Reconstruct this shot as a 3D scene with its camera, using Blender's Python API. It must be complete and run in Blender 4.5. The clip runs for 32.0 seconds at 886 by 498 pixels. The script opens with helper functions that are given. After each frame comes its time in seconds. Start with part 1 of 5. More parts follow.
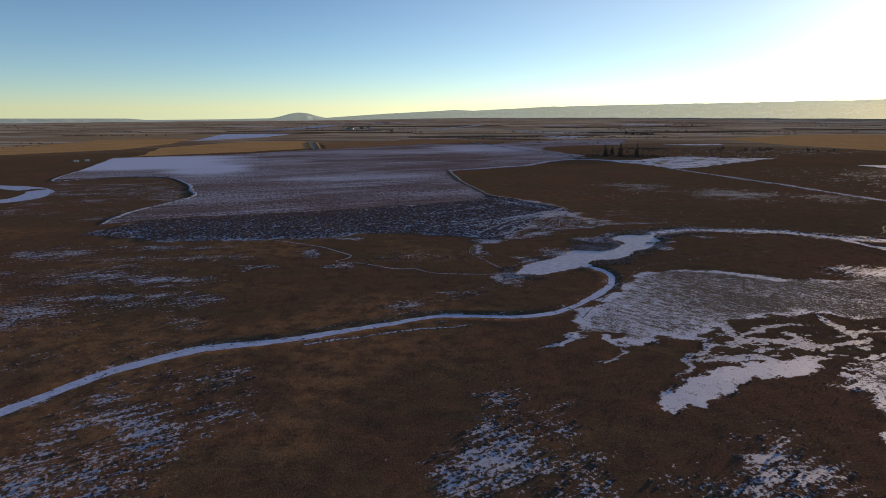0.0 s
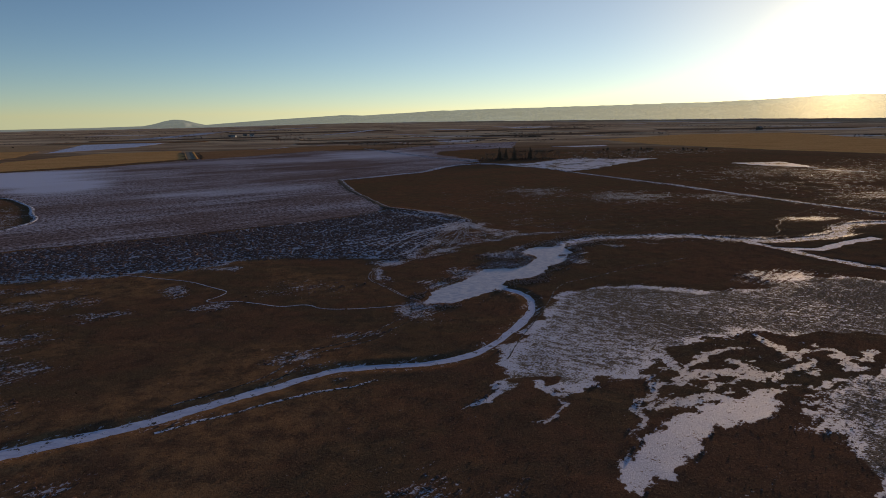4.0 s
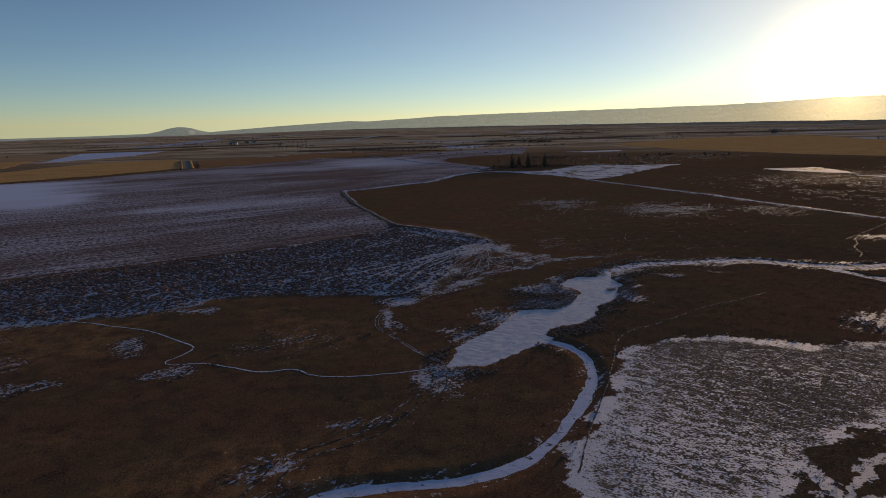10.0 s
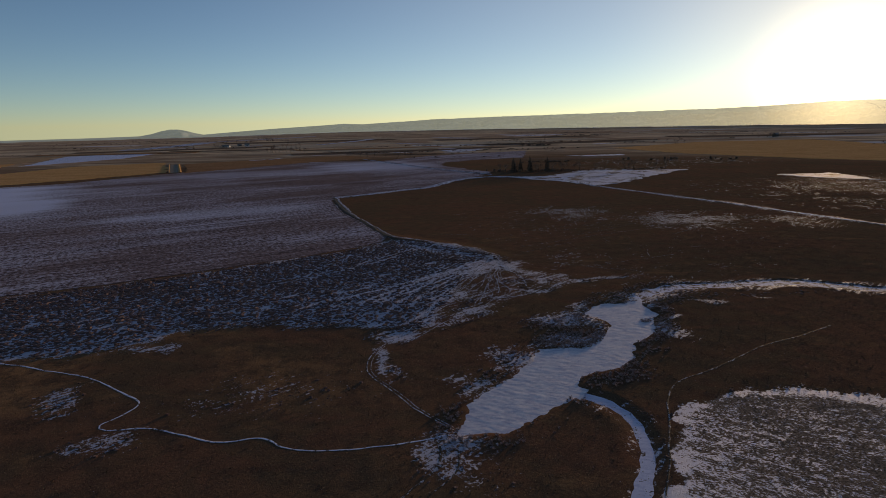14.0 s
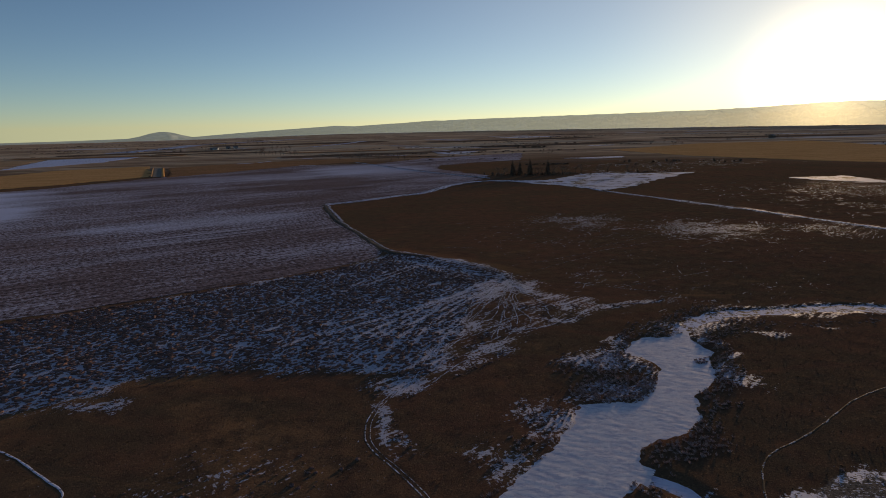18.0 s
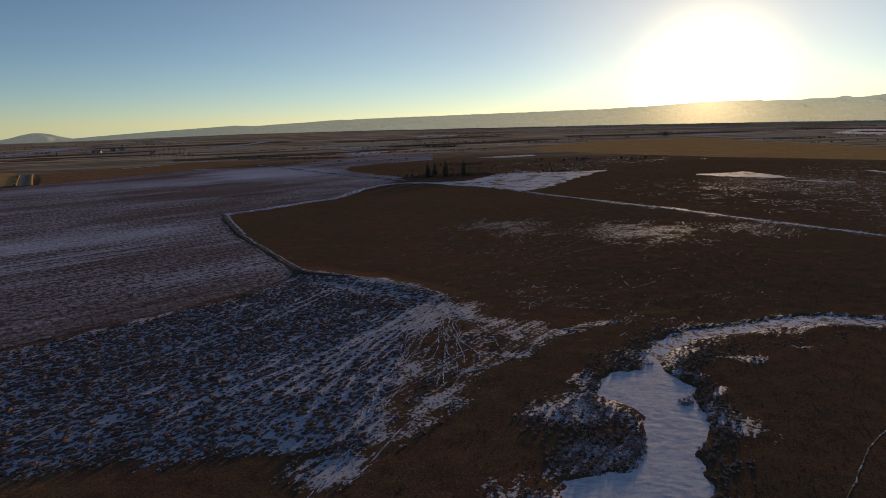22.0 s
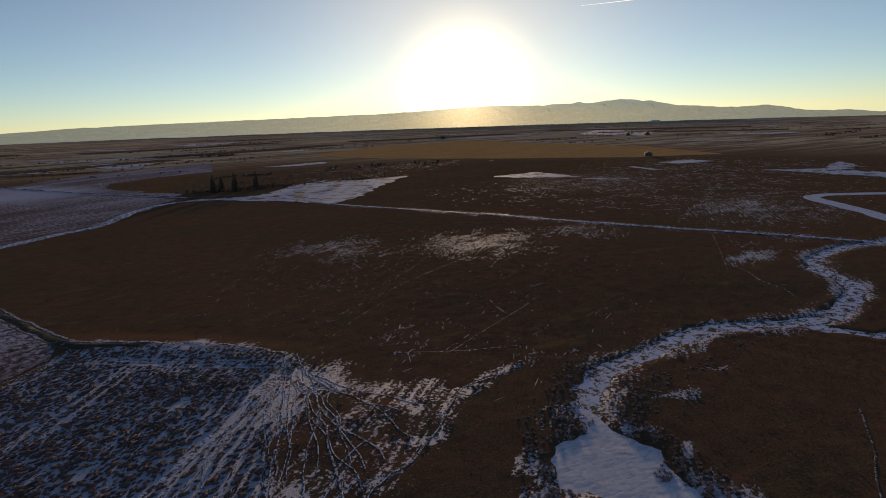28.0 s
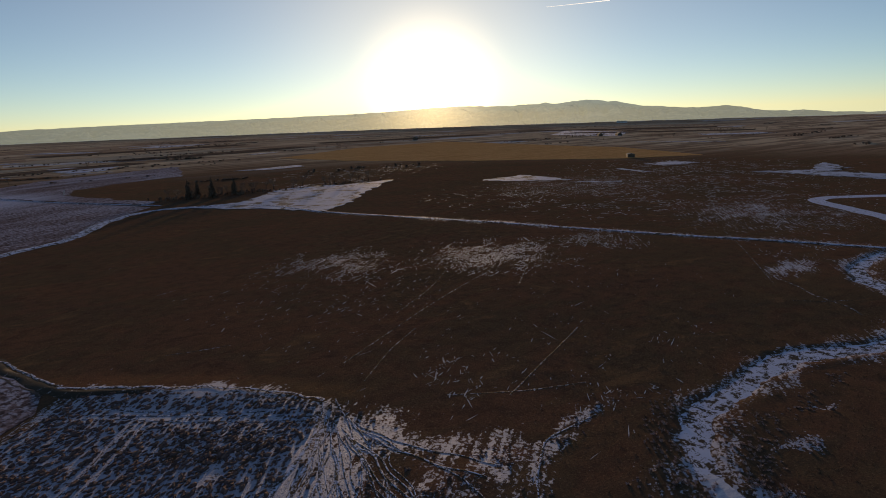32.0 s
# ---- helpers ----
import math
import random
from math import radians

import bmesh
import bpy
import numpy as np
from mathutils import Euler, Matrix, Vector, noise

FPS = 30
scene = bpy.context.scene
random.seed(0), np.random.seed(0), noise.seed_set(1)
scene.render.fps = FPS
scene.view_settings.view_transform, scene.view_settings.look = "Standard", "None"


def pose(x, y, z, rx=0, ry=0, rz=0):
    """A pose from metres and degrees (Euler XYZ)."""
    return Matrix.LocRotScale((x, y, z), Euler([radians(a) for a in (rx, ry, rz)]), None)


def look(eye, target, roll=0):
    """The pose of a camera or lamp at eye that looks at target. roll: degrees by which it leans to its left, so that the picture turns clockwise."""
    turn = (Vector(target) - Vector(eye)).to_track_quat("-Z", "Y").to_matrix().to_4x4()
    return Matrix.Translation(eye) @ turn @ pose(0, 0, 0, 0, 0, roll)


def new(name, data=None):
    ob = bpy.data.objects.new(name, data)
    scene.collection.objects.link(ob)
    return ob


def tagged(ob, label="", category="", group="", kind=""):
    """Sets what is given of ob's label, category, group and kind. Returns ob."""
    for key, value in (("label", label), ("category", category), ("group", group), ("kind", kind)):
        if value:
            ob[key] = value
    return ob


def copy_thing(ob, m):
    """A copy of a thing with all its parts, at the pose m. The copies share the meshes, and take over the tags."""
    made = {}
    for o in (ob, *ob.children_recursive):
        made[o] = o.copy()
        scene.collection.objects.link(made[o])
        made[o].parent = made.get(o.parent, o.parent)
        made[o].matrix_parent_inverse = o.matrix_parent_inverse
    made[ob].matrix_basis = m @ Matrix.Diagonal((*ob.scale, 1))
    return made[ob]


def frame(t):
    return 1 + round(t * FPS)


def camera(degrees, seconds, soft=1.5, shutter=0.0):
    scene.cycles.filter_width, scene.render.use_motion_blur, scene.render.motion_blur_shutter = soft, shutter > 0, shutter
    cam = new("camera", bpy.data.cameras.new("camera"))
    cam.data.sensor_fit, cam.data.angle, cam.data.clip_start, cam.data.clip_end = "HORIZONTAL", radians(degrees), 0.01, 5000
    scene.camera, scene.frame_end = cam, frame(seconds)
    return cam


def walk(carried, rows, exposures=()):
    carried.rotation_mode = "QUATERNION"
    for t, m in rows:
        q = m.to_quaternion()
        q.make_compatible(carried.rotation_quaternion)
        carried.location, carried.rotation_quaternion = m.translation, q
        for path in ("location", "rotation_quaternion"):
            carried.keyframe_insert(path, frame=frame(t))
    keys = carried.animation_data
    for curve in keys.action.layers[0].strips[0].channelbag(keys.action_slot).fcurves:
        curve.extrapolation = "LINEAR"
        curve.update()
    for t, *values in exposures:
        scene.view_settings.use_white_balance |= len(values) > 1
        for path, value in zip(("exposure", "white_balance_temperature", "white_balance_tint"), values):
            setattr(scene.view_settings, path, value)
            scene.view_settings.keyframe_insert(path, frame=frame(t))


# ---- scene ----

# ---------------------------------------------------------------- camera and its walk
cam = camera(74.3, 32.0, soft=0.9)
# seconds, x, y, z, heading (left of +y), pitch, roll
PATH = [
    (0, 0.01, -0.00, 50.14, -0.27, -13.37, -0.12),
    (0.5, -0.06, 3.17, 50.21, -6.59, -13.26, -0.27),
    (1, -0.08, 6.32, 50.27, -8.19, -13.21, -0.40),
    (1.5, -0.04, 9.47, 50.32, -9.04, -13.17, -0.49),
    (2, 0.06, 12.63, 50.35, -9.62, -13.12, -0.55),
    (2.5, 0.22, 15.89, 50.37, -9.96, -13.15, -0.56),
    (4.5, 1.19, 30.02, 50.40, -10.68, -12.95, -0.79),
    (5, 1.51, 33.37, 50.28, -9.51, -12.87, -0.81),
    (5.5, 1.81, 36.68, 50.11, -9.54, -12.83, -0.87),
    (6, 2.09, 39.98, 49.96, -9.54, -12.76, -0.82),
    (6.5, 2.33, 43.27, 49.86, -9.62, -12.72, -0.88),
    (7, 2.52, 46.51, 49.80, -9.69, -12.70, -0.87),
    (7.5, 2.66, 49.70, 49.77, -9.77, -12.65, -0.82),
    (8, 2.77, 52.85, 49.78, -9.84, -12.59, -0.79),
    (8.5, 2.89, 55.98, 49.84, -9.87, -12.58, -0.77),
    (9, 3.01, 59.15, 49.94, -10.00, -12.58, -0.81),
    (9.5, 3.05, 62.48, 50.04, -10.06, -12.61, -1.07),
    (10, 3.16, 65.91, 50.13, -10.16, -12.52, -1.23),
    (10.5, 3.37, 69.37, 50.17, -10.27, -12.51, -1.22),
    (11, 3.70, 72.84, 50.15, -10.31, -12.52, -1.09),
    (11.5, 4.04, 76.30, 50.10, -10.40, -12.51, -1.04),
    (12, 4.37, 79.71, 50.02, -10.47, -12.46, -1.08),
    (12.5, 4.68, 83.07, 49.91, -10.56, -12.40, -1.14),
    (13, 5.01, 86.36, 49.79, -10.58, -12.29, -1.16),
    (13.5, 5.37, 89.58, 49.66, -10.61, -12.29, -1.12),
    (14, 5.71, 92.80, 49.55, -10.60, -12.24, -1.08),
    (14.5, 5.98, 96.04, 49.48, -10.64, -12.19, -1.10),
    (16.5, 6.17, 109.47, 49.36, -11.05, -12.13, -1.12),
    (17, 6.22, 112.88, 49.37, -11.20, -12.15, -1.14),
    (17.5, 6.36, 116.24, 49.33, -11.28, -12.09, -1.14),
    (18, 6.50, 119.60, 49.30, -11.41, -12.08, -1.18),
    (18.5, 6.72, 122.95, 49.30, -11.38, -12.12, -1.11),
    (19, 6.95, 126.28, 49.31, -11.40, -12.12, -1.10),
    (19.5, 7.16, 129.62, 49.35, -11.44, -12.20, -1.04),
    (20, 7.38, 132.93, 49.39, -11.74, -12.25, -0.99),
    (20.5, 7.63, 136.25, 49.42, -12.98, -12.32, -0.94),
    (21, 7.90, 139.57, 49.48, -14.99, -12.35, -0.98),
    (21.5, 8.13, 142.90, 49.54, -17.58, -12.38, -1.14),
    (22, 8.32, 146.24, 49.58, -20.36, -12.36, -1.38),
    (22.5, 8.46, 149.62, 49.62, -23.22, -12.34, -1.64),
    (23, 8.55, 153.00, 49.66, -26.04, -12.34, -1.83),
    (23.5, 8.57, 156.37, 49.68, -28.63, -12.34, -1.90),
    (24, 8.58, 159.70, 49.68, -31.02, -12.35, -1.93),
    (24.5, 8.62, 163.03, 49.70, -31.74, -12.32, -1.88),
    (26.5, 9.57, 176.11, 49.94, -35.17, -12.46, -1.55),
    (27, 9.67, 179.34, 49.98, -37.12, -12.45, -1.65),
    (27.5, 9.70, 182.54, 50.02, -39.56, -12.44, -1.77),
    (28, 9.58, 185.75, 50.13, -41.64, -12.46, -1.92),
    (28.5, 9.41, 188.92, 50.28, -42.65, -12.47, -1.86),
    (29, 9.23, 192.06, 50.46, -43.29, -12.45, -1.89),
    (29.5, 9.04, 195.19, 50.66, -43.87, -12.44, -1.96),
    (30, 8.86, 198.34, 50.87, -44.23, -12.44, -2.01),
    (30.5, 8.70, 201.54, 51.11, -44.51, -12.46, -2.10),
    (31, 8.59, 204.76, 51.36, -44.72, -12.46, -2.18),
    (31.5, 8.54, 208.00, 51.61, -44.91, -12.50, -2.22),
    (32, 8.56, 211.20, 51.84, -44.93, -12.53, -2.00),
]


def view_pose(x, y, z, yaw, pitch, roll):
    a, b = radians(yaw), radians(pitch)
    ahead = Vector((-math.sin(a) * math.cos(b), math.cos(a) * math.cos(b), math.sin(b)))
    return look((x, y, z), Vector((x, y, z)) + ahead * 10, roll)


walk(cam, [(t, view_pose(*row)) for t, *row in PATH],
     exposures=[(0.0, 1.2, 8000, 16), (0.6, 0.96, 8500, 18), (2.0, 0.74, 8500, 18), (6.0, 0.62, 8500, 18), (32.0, 0.52, 8600, 18)])

# ---------------------------------------------------------------- sky and sun
SUN_AZ, SUN_EL = 44.3, 4.0          # degrees right of +y, above the horizon
world = bpy.data.worlds.new("evening_sky")
scene.world = world
world.use_nodes = True
wn = world.node_tree.nodes
sky = wn.new("ShaderNodeTexSky")
sky.sky_type = "NISHITA"
sky.sun_disc = False
sky.sun_elevation = radians(SUN_EL)
sky.sun_rotation = radians(SUN_AZ)
sky.altitude = 1400
sky.air_density, sky.dust_density, sky.ozone_density = 0.68, 0.05, 2.5
# below the rim of the plain the horizon's colour goes on
above = [wn.new(k) for k in ("ShaderNodeTexCoord", "ShaderNodeVectorMath")]
above[1].operation = "MAXIMUM"
above[1].inputs[1].default_value = (-2.0, -2.0, 0.004)
world.node_tree.links.new(above[0].outputs["Generated"], above[1].inputs[0])
world.node_tree.links.new(above[1].outputs[0], sky.inputs[0])
# the bright aureole of the low sun in the winter haze
SUN_VEC = Vector((math.sin(radians(SUN_AZ)), math.cos(radians(SUN_AZ)), math.tan(radians(SUN_EL - 0.9)))).normalized()
LOW_VEC = Vector((math.sin(radians(SUN_AZ)), math.cos(radians(SUN_AZ)), math.tan(radians(1.6)))).normalized()


def aureole(radius, color, centre=SUN_VEC):
    tc, mp, gr, mix = (wn.new(k) for k in ("ShaderNodeTexCoord", "ShaderNodeMapping", "ShaderNodeTexGradient", "ShaderNodeMix"))
    gr.gradient_type, mix.data_type = "QUADRATIC_SPHERE", "RGBA"
    wl = world.node_tree.links
    mp.inputs["Scale"].default_value = (1 / radius,) * 3
    mp.inputs["Location"].default_value = tuple(-c / radius for c in centre)
    wl.new(tc.outputs["Generated"], mp.inputs["Vector"])
    wl.new(mp.outputs[0], gr.inputs[0])
    wl.new(gr.outputs["Fac"], mix.inputs[0])
    mix.inputs[6].default_value, mix.inputs[7].default_value = (0, 0, 0, 1), (*color, 1)
    return mix.outputs[2]


def summed(a, b):
    n = wn.new("ShaderNodeMix")
    n.data_type, n.blend_type = "RGBA", "ADD"
    n.inputs[0].default_value = 1.0
    world.node_tree.links.new(a, n.inputs[6])
    world.node_tree.links.new(b, n.inputs[7])
    return n.outputs[2]


glow = summed(aureole(0.13, (15, 12, 6.2), LOW_VEC), summed(summed(aureole(0.15, (10, 9.0, 6.6)), aureole(0.38, (3.1, 2.5, 1.05))), aureole(1.1, (2.15, 2.0, 1.25))))
world.node_tree.links.new(summed(sky.outputs[0], glow), wn["Background"].inputs[0])
wn["Background"].inputs[1].default_value = 0.102

sun_data = bpy.data.lights.new("sun", "SUN")
sun_data.energy, sun_data.angle, sun_data.color = 1.6, radians(2.5), (1.0, 0.77, 0.50)
sun = new("sun", sun_data)
sun_dir = Vector((math.sin(radians(SUN_AZ)) * math.cos(radians(SUN_EL)),
                  math.cos(radians(SUN_AZ)) * math.cos(radians(SUN_EL)), math.sin(radians(SUN_EL))))
sun.matrix_world = look(sun_dir * 300 + Vector((0, 0, 60)), (0, 0, 60))


# ---------------------------------------------------------------- materials
def nodes_of(name):
    m = bpy.data.materials.new(name)
    m.use_nodes = True
    nt = m.node_tree
    bsdf = nt.nodes["Principled BSDF"]
    return m, nt, bsdf


def add(nt, kind, **values):
    n = nt.nodes.new(kind)
    for k, v in values.items():
        if isinstance(v, bpy.types.NodeSocket):
            nt.links.new(v, n.inputs[k])
        else:
            n.inputs[k].default_value = v
    return n


def place(nt, scale=(1, 1, 1), turn=0.0):
    """Object coordinates in metres, turned and stretched."""
    tc = nt.nodes.new("ShaderNodeTexCoord")
    rot, mp = nt.nodes.new("ShaderNodeMapping"), nt.nodes.new("ShaderNodeMapping")
    nt.links.new(tc.outputs["Object"], rot.inputs["Vector"])
    rot.inputs["Rotation"].default_value = (0, 0, radians(turn))
    nt.links.new(rot.outputs[0], mp.inputs["Vector"])
    mp.inputs["Scale"].default_value = scale
    return mp.outputs[0]


def grain(nt, vec, scale, detail=4.0, rough=0.6, warp=0.0):
    n = add(nt, "ShaderNodeTexNoise", Vector=vec, Scale=scale, Detail=detail, Roughness=rough, Distortion=warp)
    return n.outputs[0]


def calc(nt, op, a, b=0.0, c=None, clamp=False):
    n = nt.nodes.new("ShaderNodeMath")
    n.operation, n.use_clamp = op, clamp
    for i, v in enumerate((a, b, c)):
        if v is None:
            continue
        if isinstance(v, bpy.types.NodeSocket):
            nt.links.new(v, n.inputs[i])
        else:
            n.inputs[i].default_value = v
    return n.outputs[0]


def step(nt, v, lo, hi):
    n = nt.nodes.new("ShaderNodeMapRange")
    n.interpolation_type = "SMOOTHSTEP"
    nt.links.new(v, n.inputs[0])
    n.inputs[1].default_value, n.inputs[2].default_value = lo, hi
    return n.outputs[0]


def blend(nt, fac, a, b):
    n = nt.nodes.new("ShaderNodeMix")
    n.data_type = "RGBA"
    for i, v in ((0, fac), (6, a), (7, b)):
        if isinstance(v, bpy.types.NodeSocket):
            nt.links.new(v, n.inputs[i])
        else:
            n.inputs[i].default_value = v if i == 0 else (*v, 1)
    return n.outputs[2]


def attr(nt, name):
    n = nt.nodes.new("ShaderNodeAttribute")
    n.attribute_name = name
    return n.outputs["Fac"]


def relief(nt, bsdf, height, strength, distance):
    n = add(nt, "ShaderNodeBump", Height=height, Strength=strength, Distance=distance)
    nt.links.new(n.outputs[0], bsdf.inputs["Normal"])


STRAW_SHEEN = (1.0, 0.74, 0.46, 1)


def backlit(bsdf, weight, rough=0.45):
    """Dry stems and stubble light up along the edge when the sun stands low behind them."""
    bsdf.inputs["Sheen Weight"].default_value = weight
    bsdf.inputs["Sheen Roughness"].default_value = rough
    bsdf.inputs["Sheen Tint"].default_value = STRAW_SHEEN


def finish(nt, bsdf, color, rough=0.9, spec=0.2):
    for key, v in (("Base Color", color), ("Roughness", rough), ("Specular IOR Level", spec)):
        if isinstance(v, bpy.types.NodeSocket):
            nt.links.new(v, bsdf.inputs[key])
        else:
            bsdf.inputs[key].default_value = (*v, 1) if isinstance(v, tuple) else v


# old snow, with the blue of skylit shade tinted into its colour
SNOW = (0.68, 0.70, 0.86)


def ground_material():
    """Dry winter grass in browns, with old snow lying where the sheet's snow value says."""
    m, nt, bsdf = nodes_of("winter_meadow")
    p = place(nt)
    big, mid, fine = grain(nt, p, 0.018, 4), grain(nt, p, 0.22, 6, 0.7), grain(nt, p, 2.2, 6, 0.75)
    speck = grain(nt, place(nt, (1.0, 0.6, 1), -31), 5.5, 3, 0.6)
    streak = grain(nt, place(nt, (0.10, 0.95, 1), -31), 1.0, 4, 0.62)
    dark, brown, olive = (0.078, 0.045, 0.033), (0.172, 0.083, 0.052), (0.122, 0.078, 0.048)
    rust, straw = (0.285, 0.145, 0.074), (0.42, 0.29, 0.17)
    tone = grain(nt, place(nt, (1.0, 1.7, 1), 14), 0.055, 5, 0.62, 0.8)
    c = blend(nt, step(nt, calc(nt, "ADD", calc(nt, "MULTIPLY", big, 0.5), calc(nt, "MULTIPLY", tone, 0.5)), 0.42, 0.58), brown, olive)
    c = blend(nt, calc(nt, "MULTIPLY", step(nt, tone, 0.57, 0.70), 0.5), c, rust)
    c = blend(nt, calc(nt, "MULTIPLY", step(nt, tone, 0.42, 0.28), 0.6), c, dark)
    c = blend(nt, calc(nt, "MULTIPLY", attr(nt, "rust"), step(nt, mid, 0.30, 0.66)), c, rust)
    c = blend(nt, calc(nt, "MULTIPLY", step(nt, mid, 0.58, 0.34), 0.55), c, dark)
    c = blend(nt, calc(nt, "MULTIPLY", step(nt, fine, 0.53, 0.72), 0.42), c, straw)
    c = blend(nt, calc(nt, "MULTIPLY", step(nt, fine, 0.50, 0.30), 0.55), c, dark)
    c = blend(nt, calc(nt, "MULTIPLY", step(nt, speck, 0.50, 0.28), 0.5), c, (0.030, 0.022, 0.019))
    # the far plain: squarish fields of fallow, stubble, grass and snow, paled to imitate haze
    def fields(size, turn, seed):
        v = nt.nodes.new("ShaderNodeTexVoronoi")
        v.distance = "CHEBYCHEV"
        nt.links.new(place(nt, (0.55 / size, 1 / size, 0), turn), v.inputs["Vector"])
        v.inputs["Scale"].default_value, v.inputs["Randomness"].default_value = 1.0, 0.75
        sep = nt.nodes.new("ShaderNodeSeparateColor")
        nt.links.new(v.outputs["Color"], sep.inputs[0])
        return sep.outputs[seed]
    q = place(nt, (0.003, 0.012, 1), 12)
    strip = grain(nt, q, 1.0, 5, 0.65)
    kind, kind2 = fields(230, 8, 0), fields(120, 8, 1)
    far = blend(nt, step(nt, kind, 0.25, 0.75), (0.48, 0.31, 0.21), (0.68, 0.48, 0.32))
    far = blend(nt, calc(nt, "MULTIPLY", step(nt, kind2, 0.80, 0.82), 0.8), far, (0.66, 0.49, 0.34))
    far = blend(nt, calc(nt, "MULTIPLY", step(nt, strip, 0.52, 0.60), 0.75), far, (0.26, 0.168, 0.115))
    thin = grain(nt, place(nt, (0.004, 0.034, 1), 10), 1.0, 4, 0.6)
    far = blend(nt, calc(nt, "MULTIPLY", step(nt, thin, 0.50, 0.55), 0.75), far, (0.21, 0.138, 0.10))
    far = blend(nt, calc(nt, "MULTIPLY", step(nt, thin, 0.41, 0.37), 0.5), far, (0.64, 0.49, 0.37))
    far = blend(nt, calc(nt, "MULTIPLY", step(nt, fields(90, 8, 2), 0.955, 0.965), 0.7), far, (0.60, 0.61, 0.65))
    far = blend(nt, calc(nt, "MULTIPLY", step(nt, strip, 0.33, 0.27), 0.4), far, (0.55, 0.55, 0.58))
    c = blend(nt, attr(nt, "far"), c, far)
    lie = calc(nt, "ADD", calc(nt, "MULTIPLY", grain(nt, p, 1.3, 6, 0.68, 0.4), 1.0), calc(nt, "MULTIPLY", streak, 0.60))
    uneven = calc(nt, "SUBTRACT", 1.9, calc(nt, "MULTIPLY", step(nt, attr(nt, "depth"), 0.64, 0.86), 0.6))
    cover = calc(nt, "ADD", attr(nt, "snow"), calc(nt, "MULTIPLY", calc(nt, "SUBTRACT", lie, 0.80), uneven))
    mask = step(nt, cover, 0.47, 0.60)
    # sedge that pokes through the marsh's snow in fine wind-combed dots
    sedge = grain(nt, place(nt, (1.9, 3.4, 1), 42), 1.0, 4, 0.6)
    edge = calc(nt, "ADD", calc(nt, "ADD", 0.33, calc(nt, "MULTIPLY", attr(nt, "sedge"), 0.30)), calc(nt, "MULTIPLY", calc(nt, "SUBTRACT", grain(nt, place(nt, (1, 1.8, 1), 42), 0.4, 4, 0.6), 0.5), 0.7))
    mask = calc(nt, "MULTIPLY", mask, step(nt, calc(nt, "SUBTRACT", sedge, edge), -0.012, 0.022))
    c = blend(nt, calc(nt, "MULTIPLY", step(nt, attr(nt, "sedge"), 0.05, 0.4), step(nt, attr(nt, "snow"), 0.30, 0.50)), c, blend(nt, step(nt, fine, 0.35, 0.65), (0.10, 0.074, 0.058), (0.28, 0.21, 0.16)))
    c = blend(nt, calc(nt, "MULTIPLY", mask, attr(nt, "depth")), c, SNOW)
    finish(nt, bsdf, c, calc(nt, "SUBTRACT", 1.0, calc(nt, "MULTIPLY", mask, 0.35)), calc(nt, "MULTIPLY", mask, 0.15))
    backlit(bsdf, 0.022)
    relief(nt, bsdf, calc(nt, "ADD", fine, calc(nt, "ADD", calc(nt, "MULTIPLY", mid, 0.4), calc(nt, "MULTIPLY", speck, 0.4))), 0.7, 0.22)
    return m


def snow_material(name, patchy=0.0, tint=SNOW, scale=0.5, holes=0.55, ripple_shade=0.0):
    """Wind-packed snow over ice; patchy lets blown-off brown show through; wave troughs get painted shade."""
    m, nt, bsdf = nodes_of(name)
    p = place(nt)
    drift = grain(nt, place(nt, (1.0, 0.35, 1), 40), scale, 5, 0.55, 0.6)
    fine = grain(nt, p, 3.0, 4, 0.6)
    c = blend(nt, step(nt, drift, 0.3, 0.7), (tint[0] * 0.88, tint[1] * 0.89, tint[2] * 0.92), tint)
    if ripple_shade:
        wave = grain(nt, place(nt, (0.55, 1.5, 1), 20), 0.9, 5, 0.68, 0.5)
        # shade in the wave troughs, painted as darker, bluer snow
        c = blend(nt, calc(nt, "MULTIPLY", step(nt, wave, 0.55, 0.38), ripple_shade), c, (tint[0] * 0.55, tint[1] * 0.60, tint[2] * 0.74))
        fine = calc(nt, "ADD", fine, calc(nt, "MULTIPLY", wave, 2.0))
    if patchy:
        hole = step(nt, calc(nt, "ADD", grain(nt, p, holes, 6, 0.7, 0.5), calc(nt, "MULTIPLY", grain(nt, p, 3.2, 4, 0.6), 0.35)),
                    0.67 - patchy * 0.35 + 0.10, 0.67 - patchy * 0.35 + 0.16)
        c = blend(nt, hole, c, (0.06, 0.042, 0.03))
    finish(nt, bsdf, c, 0.8, 0.12)
    relief(nt, bsdf, calc(nt, "ADD", drift, calc(nt, "MULTIPLY", fine, 0.3)), 0.4, 0.15)
    return m


